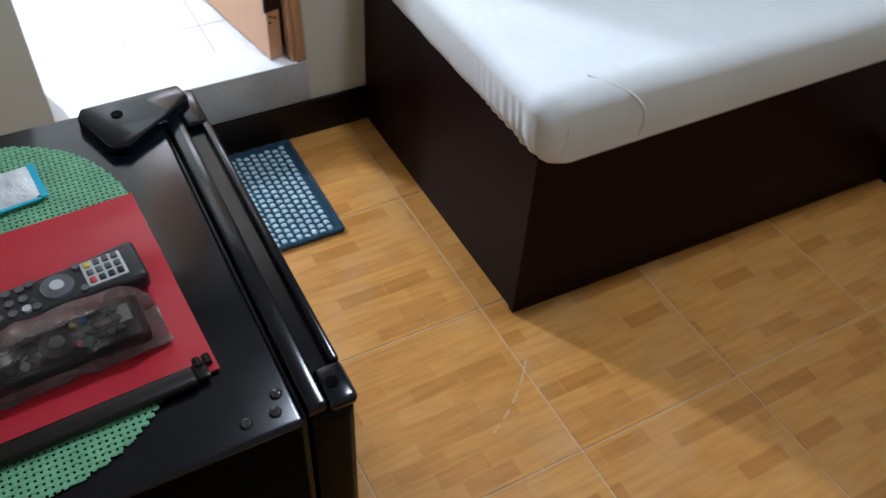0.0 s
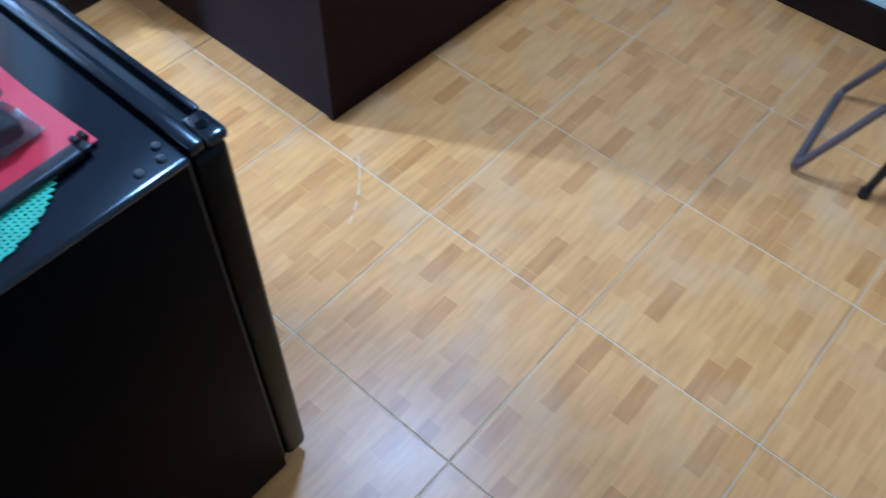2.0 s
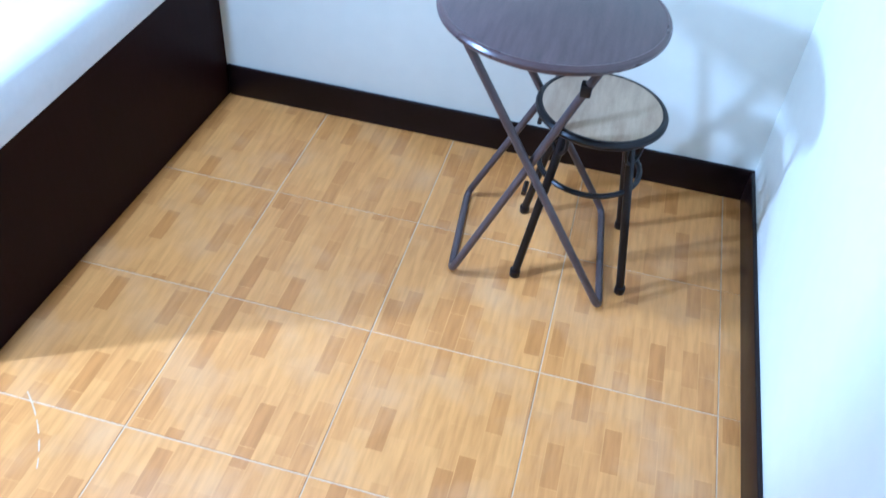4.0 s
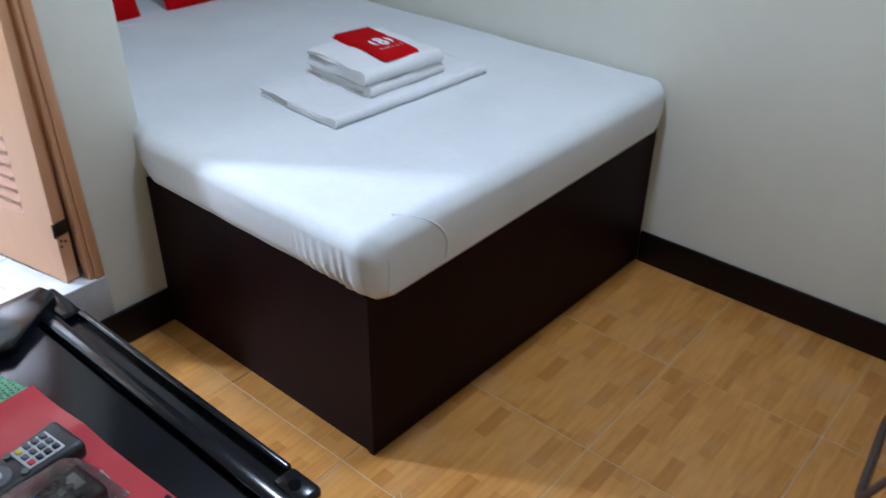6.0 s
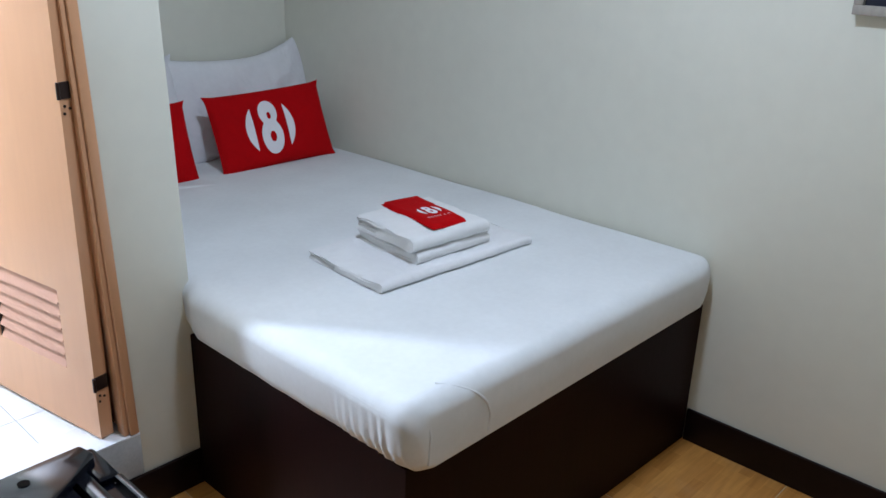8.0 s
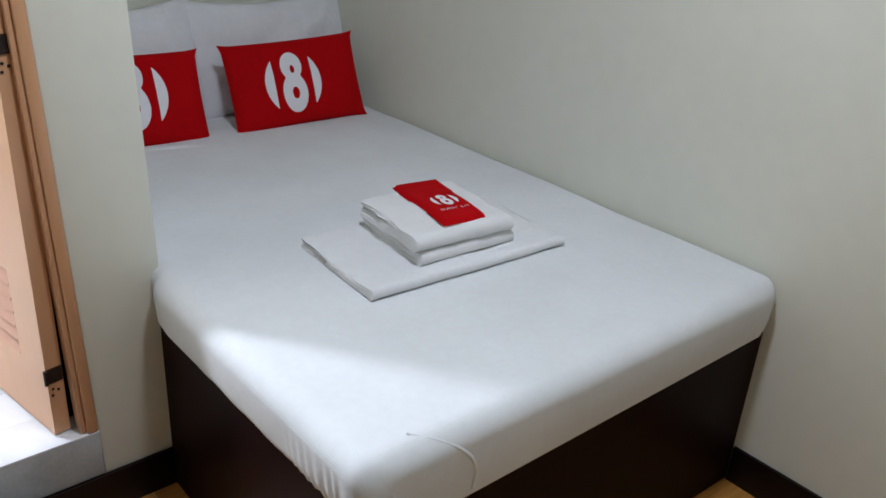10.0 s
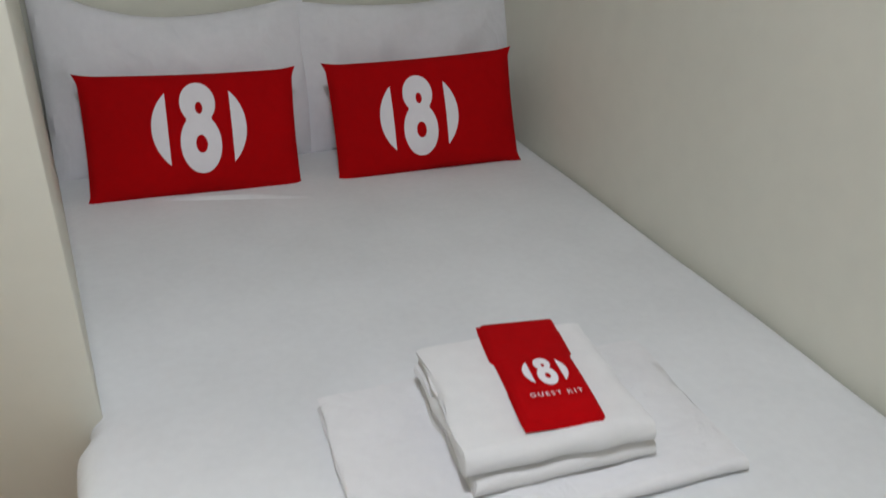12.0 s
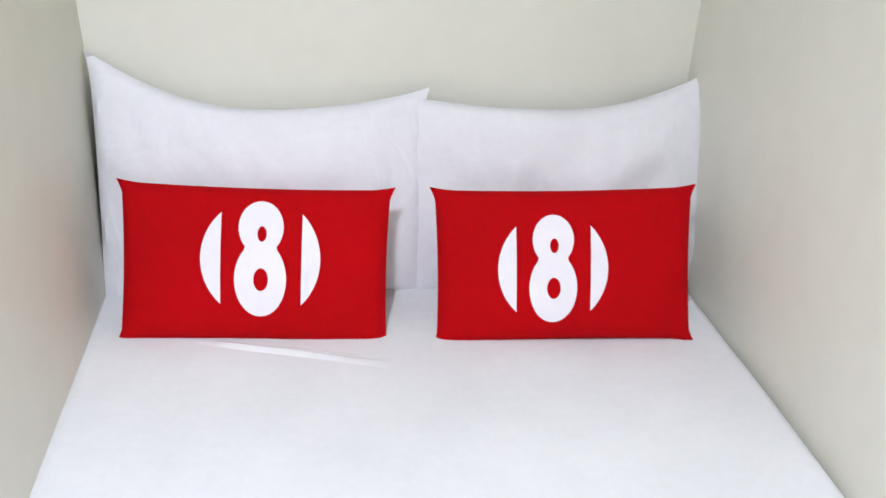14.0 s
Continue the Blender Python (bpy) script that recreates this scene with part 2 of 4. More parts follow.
def box_bm(size, at=(0, 0, 0), bevel=0.0, seg=2, bm=None):
    bm = bm or bmesh.new()
    r = bmesh.ops.create_cube(bm, size=1, matrix=Matrix.Translation(at) @ Matrix.Diagonal((*size, 1)))
    if bevel:
        es = list({e for v in r["verts"] for e in v.link_edges})
        bmesh.ops.bevel(bm, geom=es, offset=bevel, segments=seg, profile=0.5, affect="EDGES")
    return bm


def span_bm(x0, x1, y0, y1, z0, z1, bevel=0.0, seg=2, bm=None):
    return box_bm((x1 - x0, y1 - y0, z1 - z0), ((x0 + x1) / 2, (y0 + y1) / 2, (z0 + z1) / 2), bevel, seg, bm)


def cyl_bm(r, h, at=(0, 0, 0), n=24, r2=None, bevel=0.0, bm=None, rot=None):
    bm = bm or bmesh.new()
    m = Matrix.Translation(at) @ (rot or Matrix())
    res = bmesh.ops.create_cone(bm, cap_ends=True, segments=n, radius1=r, radius2=r if r2 is None else r2, depth=h, matrix=m)
    if bevel:
        es = [e for e in {e for v in res["verts"] for e in v.link_edges} if any(len(f.verts) > 4 for f in e.link_faces)]
        bmesh.ops.bevel(bm, geom=es, offset=bevel, segments=2, profile=0.5, affect="EDGES")
    return bm


def tube_bm(points, r, n=12, closed=False, bm=None):
    """A round tube along a polyline, with mitred rings."""
    bm = bm or bmesh.new()
    pts = [Vector(p) for p in points]
    k = len(pts)
    rings = []
    ref = None
    for i, p in enumerate(pts):
        a = pts[i - 1] if i or closed else p
        b = pts[(i + 1) % k] if i < k - 1 or closed else p
        d = (b - a).normalized()
        if ref is None:
            ref = d.orthogonal().normalized()
        ref = (ref - d * ref.dot(d)).normalized()
        s = d.cross(ref)
        rings.append([bm.verts.new(p + r * (math.cos(t) * ref + math.sin(t) * s)) for t in (2 * math.pi * j / n for j in range(n))])
    for i in range(k if closed else k - 1):
        A, B = rings[i], rings[(i + 1) % k]
        for j in range(n):
            bm.faces.new((A[j], A[(j + 1) % n], B[(j + 1) % n], B[j]))
    if not closed:
        bm.faces.new(rings[0][::-1])
        bm.faces.new(rings[-1])
    return bm


def rounded(points, radius=0.03, steps=5):
    """The polyline with its inner corners turned into short arcs."""
    P = [Vector(p) for p in points]
    out = [P[0]]
    for a, b, c in zip(P, P[1:], P[2:]):
        p, q = b + (a - b).normalized() * radius, b + (c - b).normalized() * radius
        for i in range(steps + 1):
            t = i / steps
            out.append(p * (1 - t) ** 2 + b * 2 * t * (1 - t) + q * t * t)
    return out + [P[-1]]


def link(name, bm, material, smooth=True, angle=35):
    me = bpy.data.meshes.new(name)
    bmesh.ops.recalc_face_normals(bm, faces=bm.faces)
    bm.to_mesh(me)
    bm.free()
    me.materials.append(material)
    if smooth:
        me.shade_smooth()
        me.set_sharp_from_angle(angle=radians(angle))
    return new(name, me)


def part(name, bm, material, parent, label="", smooth=True, angle=35):
    ob = link(name, bm, material, smooth, angle)
    ob.parent = parent
    return tagged(ob, label) if label else ob


def thing(name, label, category, group="", m=None):
    e = new(name)
    if m is not None:
        e.matrix_world = m
    return tagged(e, label, category, group)


def setting(name, bm, material, label, category, smooth=True):
    return tagged(link(name, bm, material, smooth), label, category, kind="structure")


# ---- structure ----
XW, XE, YS, YD, YH, XP = -1.30, 1.225, -2.098, 0.350, 1.47, 0.085
H = 2.5
DX0, DX1, DTOP = -0.72, -0.100, 2.23
BZ = 0.226
LEAN, TAPER = -0.021, 0.056


def lean(ob):
    """The partition and its door frame stand slightly out of plumb."""
    for v in ob.data.vertices:
        v.co.x += LEAN * (v.co.z - 0.1)
    return ob


setting("wall_east", span_bm(XE, XE + 0.12, YS - 0.12, 1.87, -0.05, H), WALL, "smooth off-white painted wall beside the bed", "wall")
setting("wall_south", span_bm(XW - 0.12, XE, YS - 0.12, YS, -0.05, H), WALL, "smooth off-white painted wall behind the table", "wall")
setting("wall_west", span_bm(XW - 0.12, XW, YS, 1.87, -0.05, H), WALL, "smooth off-white painted wall behind the fridge", "wall")
setting("wall_head", span_bm(XP - 0.08, XE, YH, YH + 0.12, -0.05, H), WALL, "cream painted wall at the head of the bed", "wall")
wb_ = bmesh.new()
span_bm(XW, DX0, YD, YD + 0.12, -0.05, H, bm=wb_)
span_bm(DX0, DX1, YD, YD + 0.12, DTOP, H, bm=wb_)
span_bm(DX0, DX1, YD + 0.002, YD + 0.12, -0.05, 0.105, bm=wb_)
setting("wall_door", wb_, WALL, "off-white painted wall with the bathroom doorway", "wall")
pw_ = span_bm(DX1, XP, YD, 1.75, -0.05, H, 0.006)
for v in pw_.verts:
    if v.co.x > -0.02:
        v.co.x -= TAPER * (v.co.y - YD) / (YH - YD)
lean(setting("wall_partition", pw_, WALL, "off-white partition between bed alcove and bathroom", "wall"))
setting("ceiling", span_bm(XW - 0.12, XE + 0.12, YS - 0.12, 1.87, H, H + 0.1), CEIL, "plain white ceiling", "ceiling")
nb = bmesh.new()
WX0, WX1, WZ0, WZ1 = -1.22, -1.04, 1.86, 2.20
span_bm(XW, WX0, 1.75, 1.87, -0.05, H, bm=nb)
span_bm(WX1, XP, 1.75, 1.87, -0.05, H, bm=nb)
span_bm(WX0, WX1, 1.75, 1.87, -0.05, WZ0, bm=nb)
span_bm(WX0, WX1, 1.75, 1.87, WZ1, H, bm=nb)
setting("wall_bathroom", nb, WTILE, "white wall of the bathroom with a small window", "wall")
fb = bmesh.new()
for a in (WX0, WX1 - 0.02):
    span_bm(a, a + 0.02, 1.80, 1.84, WZ0, WZ1, bm=fb)
for a in (WZ0, WZ1 - 0.02):
    span_bm(WX0 + 0.02, WX1 - 0.02, 1.80, 1.84, a, a + 0.02, bm=fb)
win = setting("window_1", fb, FRAMEA, "small aluminium-framed bathroom window", "window")
pane = part("pane", span_bm(WX0 + 0.02, WX1 - 0.02, 1.817, 1.823, WZ0 + 0.02, WZ1 - 0.02), GLASS, win)
pane.visible_shadow = False

floor = setting("floor", span_bm(XW, XE, YS, YD, -0.05, -0.002), GROUT, "floor of wood-print ceramic tiles with pale joints", "floor")
bath_floor = setting("bathroom_floor", span_bm(DX0, DX1, YD + 0.12, 1.75, -0.05, BZ - 0.003), WGROUT, "raised bathroom floor of white ceramic tiles", "floor")
span = bmesh.new()
span_bm(XW, DX0, YD + 0.12, 1.75, -0.05, BZ - 0.003, bm=span)
setting("bathroom_floor_side", span, WTILE, "raised white bathroom floor beside the door", "floor")


def skirting(name, size, at, label="dark brown painted baseboard"):
    return setting(name, box_bm(size, at, 0.003), BASEB, label, "baseboard")


BH, BT = 0.106, 0.012
skirting("baseboard", (BT, -0.49 - YS, BH), (XE - BT / 2, (YS - 0.49) / 2, BH / 2))
skirting("baseboard", (XE - BT - XW, BT, BH), ((XE - BT + XW) / 2, YS + BT / 2, BH / 2))
skirting("baseboard", (XP + 0.004 - XW, BT, BH), ((XP + 0.004 + XW) / 2, YD - BT / 2, BH / 2))
skirting("baseboard", (BT, YD - YS - 2 * BT, BH), (XW + BT / 2, (YD + YS) / 2, BH / 2))

# threshold slab and door frame
setting("threshold", span_bm(DX0 + 0.001, DX1 - 0.001, YD - 0.004, YD + 0.125, 0.107, BZ - 0.002, 0.002), MARBLE, "grey marble threshold step of the bathroom", "threshold")
setting("threshold_tile", span_bm(DX0 + 0.001, DX1 - 0.001, YD - 0.005, YD + 0.125, BZ - 0.0018, BZ + 0.004, 0.0015), WTILE, "white tile on top of the bathroom step", "threshold")
df = bmesh.new()
for x0, x1 in ((DX1 - 0.024, DX1),):
    span_bm(x0, x1, YD - 0.006, YD + 0.15, BZ + 0.004, DTOP, 0.004, bm=df)
span_bm(DX0, DX1 - 0.0242, YD - 0.006, YD + 0.122, DTOP - 0.035, DTOP, 0.004, bm=df)
span_bm(DX1 - 0.036, DX1 - 0.0243, YD + 0.002, YD + 0.04, BZ + 0.004, DTOP - 0.036, 0.003, bm=df)
lean(setting("door_frame", df, DOORW, "tan wood-look door frame round the bathroom doorway", "door frame"))

# strip filling the hinge gap; its dark brown stands in for shade on the rebate
lean(setting("rebate_shade", span_bm(DX1 - 0.050, DX1 - 0.0245, YD + 0.084, YD + 0.132, BZ + 0.005, DTOP - 0.04), BROWN, "rebate strip coloured dark brown for the shade in the hinge gap", "door frame"))
# door leaf, swung into the bathroom
d_yaw = math.degrees(math.atan2(0.868 - 0.365, -0.275 + 0.180))
door = tagged(new("door_1"), "tan wood-look bathroom door standing open, with a louvred vent", "door", kind="structure")
door.matrix_world = pose(DX1 - 0.086, YD + 0.030, BZ + 0.008, 0, math.degrees(LEAN), d_yaw)
LW, LT, LH = 0.53, 0.036, 1.94
VX0, VX1, VZ0, VZ1 = 0.105, 0.388, 0.165, 0.378
lb = bmesh.new()
for x0, x1, z0, z1 in ((0, VX0, 0, LH), (VX1, LW, 0, LH), (VX0, VX1, 0, VZ0), (VX0, VX1, VZ1, LH)):
    span_bm(x0, x1, -LT, 0, z0, z1, bm=lb)
bmesh.ops.remove_doubles(lb, verts=lb.verts, dist=0.0005)
part("leaf", lb, DOORW, door)
vf = bmesh.new()
for x0, x1 in ((VX0, VX0 + 0.006), (VX1 - 0.006, VX1)):
    span_bm(x0, x1, -LT + 0.004, -0.004, VZ0, VZ1, bm=vf)
part("vent_frame", vf, DARKM, door)
# panel added behind the slats to keep their gaps from showing dark
part("vent_gap_fill", span_bm(VX0 + 0.0065, VX1 - 0.0065, -LT + 0.002, -LT + 0.006, VZ0, VZ1), LOUVER, door)
for i in range(6):
    sb = box_bm((VX1 - VX0 - 0.012, 0.004, 0.047), (0, 0, 0))
    bmesh.ops.transform(sb, matrix=pose((VX0 + VX1) / 2, -0.0125, VZ0 + 0.02 + i * 0.0346, 26), verts=sb.verts)
    part("slat", sb, LOUVER, door, "pinkish tan louvre slat" if i == 0 else "")
for z in (0.155, 0.87, 1.62):
    hb = bmesh.new()
    span_bm(-0.003, 0.0, -0.034, 0.0, z - 0.018, z + 0.018, bm=hb)
    cyl_bm(0.004, 0.036, (-0.003, 0.003, z), 12, bm=hb)
    hin = part("hinge", hb, DARKM, door, "dark metal hinge")
    sb = bmesh.new()
    for dy, dz in ((-0.010, -0.034), (-0.022, -0.040), (-0.008, -0.050)):
        cyl_bm(0.0032, 0.002, (-0.0012, dy, z + dz), 10, bm=sb, rot=Matrix.Rotation(radians(90), 4, "Y"))
    part("screw", sb, DARKM, hin)
kb = cyl_bm(0.024, 0.05, (LW - 0.06, 0.03, 0.95), 20, bevel=0.006, rot=Matrix.Rotation(radians(90), 4, "X"))
part("knob", kb, STEEL, door)

# ---- bed ----
bed = thing("platform_bed", "tall dark brown laminate bed base built into the alcove", "bed")
FY0, FY1 = -0.452, -0.486
part("side_panel", span_bm(0.062, 0.076, FY0 + 0.019, YD - 0.002, 0.0, 0.45), BROWN, bed)
fp = span_bm(0, XE - 0.002 - 0.058, 0, 0.018, 0.0, 0.45)
bmesh.ops.transform(fp, matrix=pose(0.058, FY0, 0, 0, 0, math.degrees(math.atan2(FY1 - FY0, XE - 0.06))), verts=fp.verts)
part("foot_panel", fp, BROWN, bed)
part("platform", span_bm(0.078, XE - 0.004, FY0 + 0.02, YH - 0.004, 0.42, 0.448), BROWN, bed)


def mattress_bm():
    """Rounded slab lofted along y; wider where it stands clear of the alcove, gathered at the foot corner."""
    bm = bmesh.new()
    z0, z1, rad = 0.445, 0.604, 0.044
    ys = [-0.482 + 0.046 * (1 - math.cos(math.pi / 2 * i / 8)) for i in range(8)]
    ys += [-0.436 + 0.436 * i / 100 for i in range(100)] + [(YH - 0.004) * i / 90 for i in range(91)]
    rings = []
    for y in ys:
        inset = 0.0
        if y < -0.436:
            k = (-0.436 - y) / 0.046
            inset = 0.046 * (1 - math.sqrt(max(0, 1 - k * k)))
        t = min(1, max(0, (y - 0.285) / 0.05))
        xl = 0.030 + t * t * (3 - 2 * t) * (XP - 0.034 - 0.030) - TAPER * max(0, y - YD) / (YH - YD)
        xl += inset
        xr = XE - 0.004 - inset
        top, bot = z1 - inset * 0.9, z0 + inset * 0.1
        top += -0.010 * max(0, y - 0.5) + 0.003 * noise.noise((y * 3, 1, 0))
        left_top = [(xl + rad * (1 - math.cos(a)), top - rad * (1 - math.sin(a))) for a in (math.pi / 2 * i / 8 for i in range(9))]
        right_top = [(xr - rad * 0.7 * (1 - math.cos(a)), top - rad * 0.7 * (1 - math.sin(a))) for a in (math.pi / 2 * (8 - i) / 8 for i in range(9))]
        mid = [(left_top[-1][0] + (right_top[0][0] - left_top[-1][0]) * i / 60, top) for i in range(1, 60)]
        tuck = 0.035
        lowl = [(xl + tuck + 0.004, bot), (xl + tuck * 0.55, bot + 0.018), (xl + tuck * 0.18, bot + 0.048)]
        lowr = [(xr - 0.004, bot + 0.06), (xr - 0.015, bot + 0.036), (xr - 0.03, bot + 0.022)]
        ring = []
        for x, z in lowl + left_top + mid + right_top + lowr:
            p = Vector((x, y - 0.030 * (x - 0.03) / 1.2 * max(0, 1 - (y + 0.482) / 0.5), z))
            side = max(0.0, 1 - (x - xl) / 0.07) * max(0.0, 1 - (z - bot) / 0.095)
            near = max(0.0, 1 - (y + 0.482) / 0.30)
            if side > 0 and y < 0.25:
                p.x += side * (0.013 * near * math.sin(y * 235 + 5 * noise.noise((y * 14, 0, 0))) * (0.55 + 0.9 * noise.noise((y * 31, 4, 0))) + 0.004 * noise.noise((y * 22, z * 5, 2)))
            p.z += 0.0035 * noise.noise((x * 2.2, y * 2.2, 5)) + 0.0012 * noise.noise((x * 9, y * 9, 7))
            ring.append(bm.verts.new(p))
        rings.append(ring)
    for A, B in zip(rings, rings[1:]):
        for j in range(len(A) - 1):
            bm.faces.new((A[j], A[j + 1], B[j + 1], B[j]))
        bm.faces.new((A[-1], A[0], B[0], B[-1]))
    bm.faces.new(rings[0])
    bm.faces.new(rings[-1][::-1])
    return bm


tagged(link("mattress", mattress_bm(), SHEET, angle=60), "mattress under a tight white fitted sheet on the bed base", "mattress")

# creases in the sheet before the pillows


def crease(pts, r):
    k = len(pts)
    bm = bmesh.new()
    rows = []
    for i, p in enumerate(pts):
        q = Vector(pts[min(k - 1, i + 1)]) - Vector(pts[max(0, i - 1)])
        s = Vector((-q.y, q.x, 0)).normalized()
        f = math.sin(math.pi * i / (k - 1)) ** 0.7
        rows.append([bm.verts.new(Vector(p) + s * a * r * 2.4 + Vector((0, 0, h * r * f - 0.001))) for a, h in ((-1, -0.8), (-0.5, 0.2), (0, 0.75), (0.4, 0.25), (1, -0.8))])
    for A, B in zip(rows, rows[1:]):
        for j in range(4):
            bm.faces.new((A[j], A[j + 1], B[j + 1], B[j]))
    return bm


SHEET_OB = bpy.data.objects["mattress"]
part("sheet_crease", tube_bm(rounded([(0.150, -0.438, 0.604), (0.190, -0.469, 0.593), (0.225, -0.485, 0.572), (0.255, -0.4885, 0.540), (0.270, -0.489, 0.505), (0.264, -0.489, 0.466)], 0.014, 4), 0.0034, 8), SHEET, SHEET_OB)
part("sheet_crease", tube_bm(rounded([(0.084, -0.474, 0.572), (0.094, -0.4835, 0.535), (0.090, -0.484, 0.462)], 0.014, 4), 0.0030, 8), SHEET, SHEET_OB)
part("sheet_crease", crease([(0.19 + 0.385 * i / 20, 1.125 - 0.108 * (i / 20), 0.5990) for i in range(21)], 0.009), SHEET, SHEET_OB, "shallow crease in the white sheet")
part("sheet_crease", crease([(0.28 + 0.24 * i / 20, 1.10 - 0.055 * (i / 20), 0.5990) for i in range(21)], 0.007), SHEET, SHEET_OB)


def pillow_point(u, v, w, h, t, cx, cz, front, lift=(0, 0)):
    """A point of a stuffed case: x across, z up, y through; edges draw in between the corners."""
    x = w / 2 * u * (1 - cx * (1 - v * v) * abs(u) ** 3)
    z = h / 2 * v * (1 - cz * (1 - u * u) * abs(v) ** 3)
    z += max(0, v) * (lift[0] * max(0, -u) ** 2 + lift[1] * max(0, u) ** 2)
    ear = 0.009 * max(0.0, (abs(u * v) - 0.86) / 0.14) ** 1.5
    x, z = x + math.copysign(ear, u), z + math.copysign(ear * 0.6, v)
    e = max(0.0, (1 - u * u) * (1 - v * v))
    d = t / 2 * e ** 0.42
    return Vector((x, -d if front else d, z))


def pillow_bm(w, h, t, cx, cz, lift=(0, 0), seed=0, rough=0.004):
    bm = bmesh.new()
    N = 44
    side = []
    for front in (True, False):
        g = []
        for i in range(N + 1):
            row = []
            for j in range(N + 1):
                u, v = -1 + 2 * i / N, -1 + 2 * j / N
                p = pillow_point(u, v, w, h, t, cx, cz, front, lift)
                e = (1 - u * u) * (1 - v * v)
                if front:
                    p.y += rough * e ** 0.3 * (noise.noise((p.x * 9 + seed, p.z * 9, 1)) + 0.5 * noise.noise((p.x * 22 + seed, p.z * 16, 4)))
                row.append(bm.verts.new(p))
            g.append(row)
        side.append(g)
        for i in range(N):
            for j in range(N):
                bm.faces.new((g[i][j], g[i + 1][j], g[i + 1][j + 1], g[i][j + 1]))
    bmesh.ops.remove_doubles(bm, verts=bm.verts, dist=0.00005)
    return bm


def ellipse(cx, cz, a, b, n=40):
    return [(cx + a * math.cos(2 * math.pi * i / n), cz + b * math.sin(2 * math.pi * i / n)) for i in range(n)]


def eight_loops():
    up, lo = (0, 0.071, 0.041, 0.050), (0, -0.026, 0.0475, 0.071)

    def inside(p, e):
        return ((p[0] - e[0]) / e[2]) ** 2 + ((p[1] - e[1]) / e[3]) ** 2 < 1

    n = 64
    U, L = ellipse(*up, n), ellipse(*lo, n)
    a = [p for p in U[n * 3 // 4:] + U[:n * 3 // 4] if not inside(p, lo)]
    b = [p for p in L[n // 4:] + L[:n // 4] if not inside(p, up)]
    return [a + b, ellipse(0.002, 0.059, 0.0085, 0.0145, 24), ellipse(0.001, -0.026, 0.0135, 0.0215, 24)]


def segment_loop(chord, outer, half):
    s = 1 if outer > chord else -1
    d = abs(outer - chord)
    r = (half * half + d * d) / (2 * d)
    a = math.asin(min(1, half / r))
    return [(outer - s * (r - r * math.cos(t)), 0.012 + r * math.sin(t)) for t in (-a + 2 * a * i / 24 for i in range(25))]


def print_bm(loops, place, k=1.0, off=(0, 0), cuts=2):
    """Filled flat shapes laid on a surface by place(x, z)."""
    bm = bmesh.new()
    es = []
    for lp in loops:
        vs = [bm.verts.new((x * k + off[0], 0, z * k + off[1])) for x, z in lp]
        es += [bm.edges.new((vs[i], vs[(i + 1) % len(vs)])) for i in range(len(vs))]
    bmesh.ops.triangle_fill(bm, edges=es, use_beauty=True, use_dissolve=False)
    if cuts:
        bmesh.ops.subdivide_edges(bm, edges=[e for e in bm.edges if e.calc_length() > 0.02 * k], cuts=cuts, use_grid_fill=True)
        bmesh.ops.triangulate(bm, faces=bm.faces)
    for v in bm.verts:
        v.co = place(v.co.x, v.co.z)
    return bm


LOGO = [eight_loops(), [segment_loop(-0.073, -0.110, 0.086)], [segment_loop(0.075, 0.110, 0.086)]]

for x, y, z, roll, yaw, W_, seed, dx, dz, size in ((0.337, 1.173, 0.721, 1.5, -3.0, 0.479, 3, 0.012, 0.003, 0.955), (0.899, 1.134, 0.726, -2.0, -4.5, 0.476, 8, -0.026, -0.013, 0.91)):
    H_, T_, CX, CZ = 0.286, 0.085, 0.018, 0.035
    rp = thing("throw_pillow", "small red cotton pillow with a white printed emblem", "pillow", "red pillows on the bed", pose(x, y, z, -21.5, roll, yaw))
    part("cover", pillow_bm(W_, H_, T_, CX, CZ, seed=seed, rough=0.003), RED_CLOTH, rp)

    def on_cover(px, pz):
        u, v = px / (W_ / 2), pz / (H_ / 2)
        e = (1 - u * u) * (1 - v * v)
        p = pillow_point(u, v, W_, H_, T_, CX, CZ, True)
        p.y += 0.003 * e ** 0.3 * (noise.noise((p.x * 9 + seed, p.z * 9, 1)) + 0.5 * noise.noise((p.x * 22 + seed, p.z * 16, 4))) - 0.0016
        return p

    for loops in LOGO:
        part("emblem", print_bm(loops, on_cover, k=size, off=(dx, dz)), PRINT, rp, "white printed emblem")

for x, w, lift, seed in ((0.343, 0.640, (0.080, 0.012), 1), (0.939, 0.632, (0.0, 0.052), 6)):
    wp = thing("bed_pillow", "plump white cotton pillow standing against the head wall", "pillow", "white pillows on the bed", pose(x, 1.358, 0.770, -17, 0, 0))
    part("pillow_case", pillow_bm(w, 0.405, 0.15, 0.012, 0.13, lift, seed, 0.018), WHITE_CLOTH, wp)


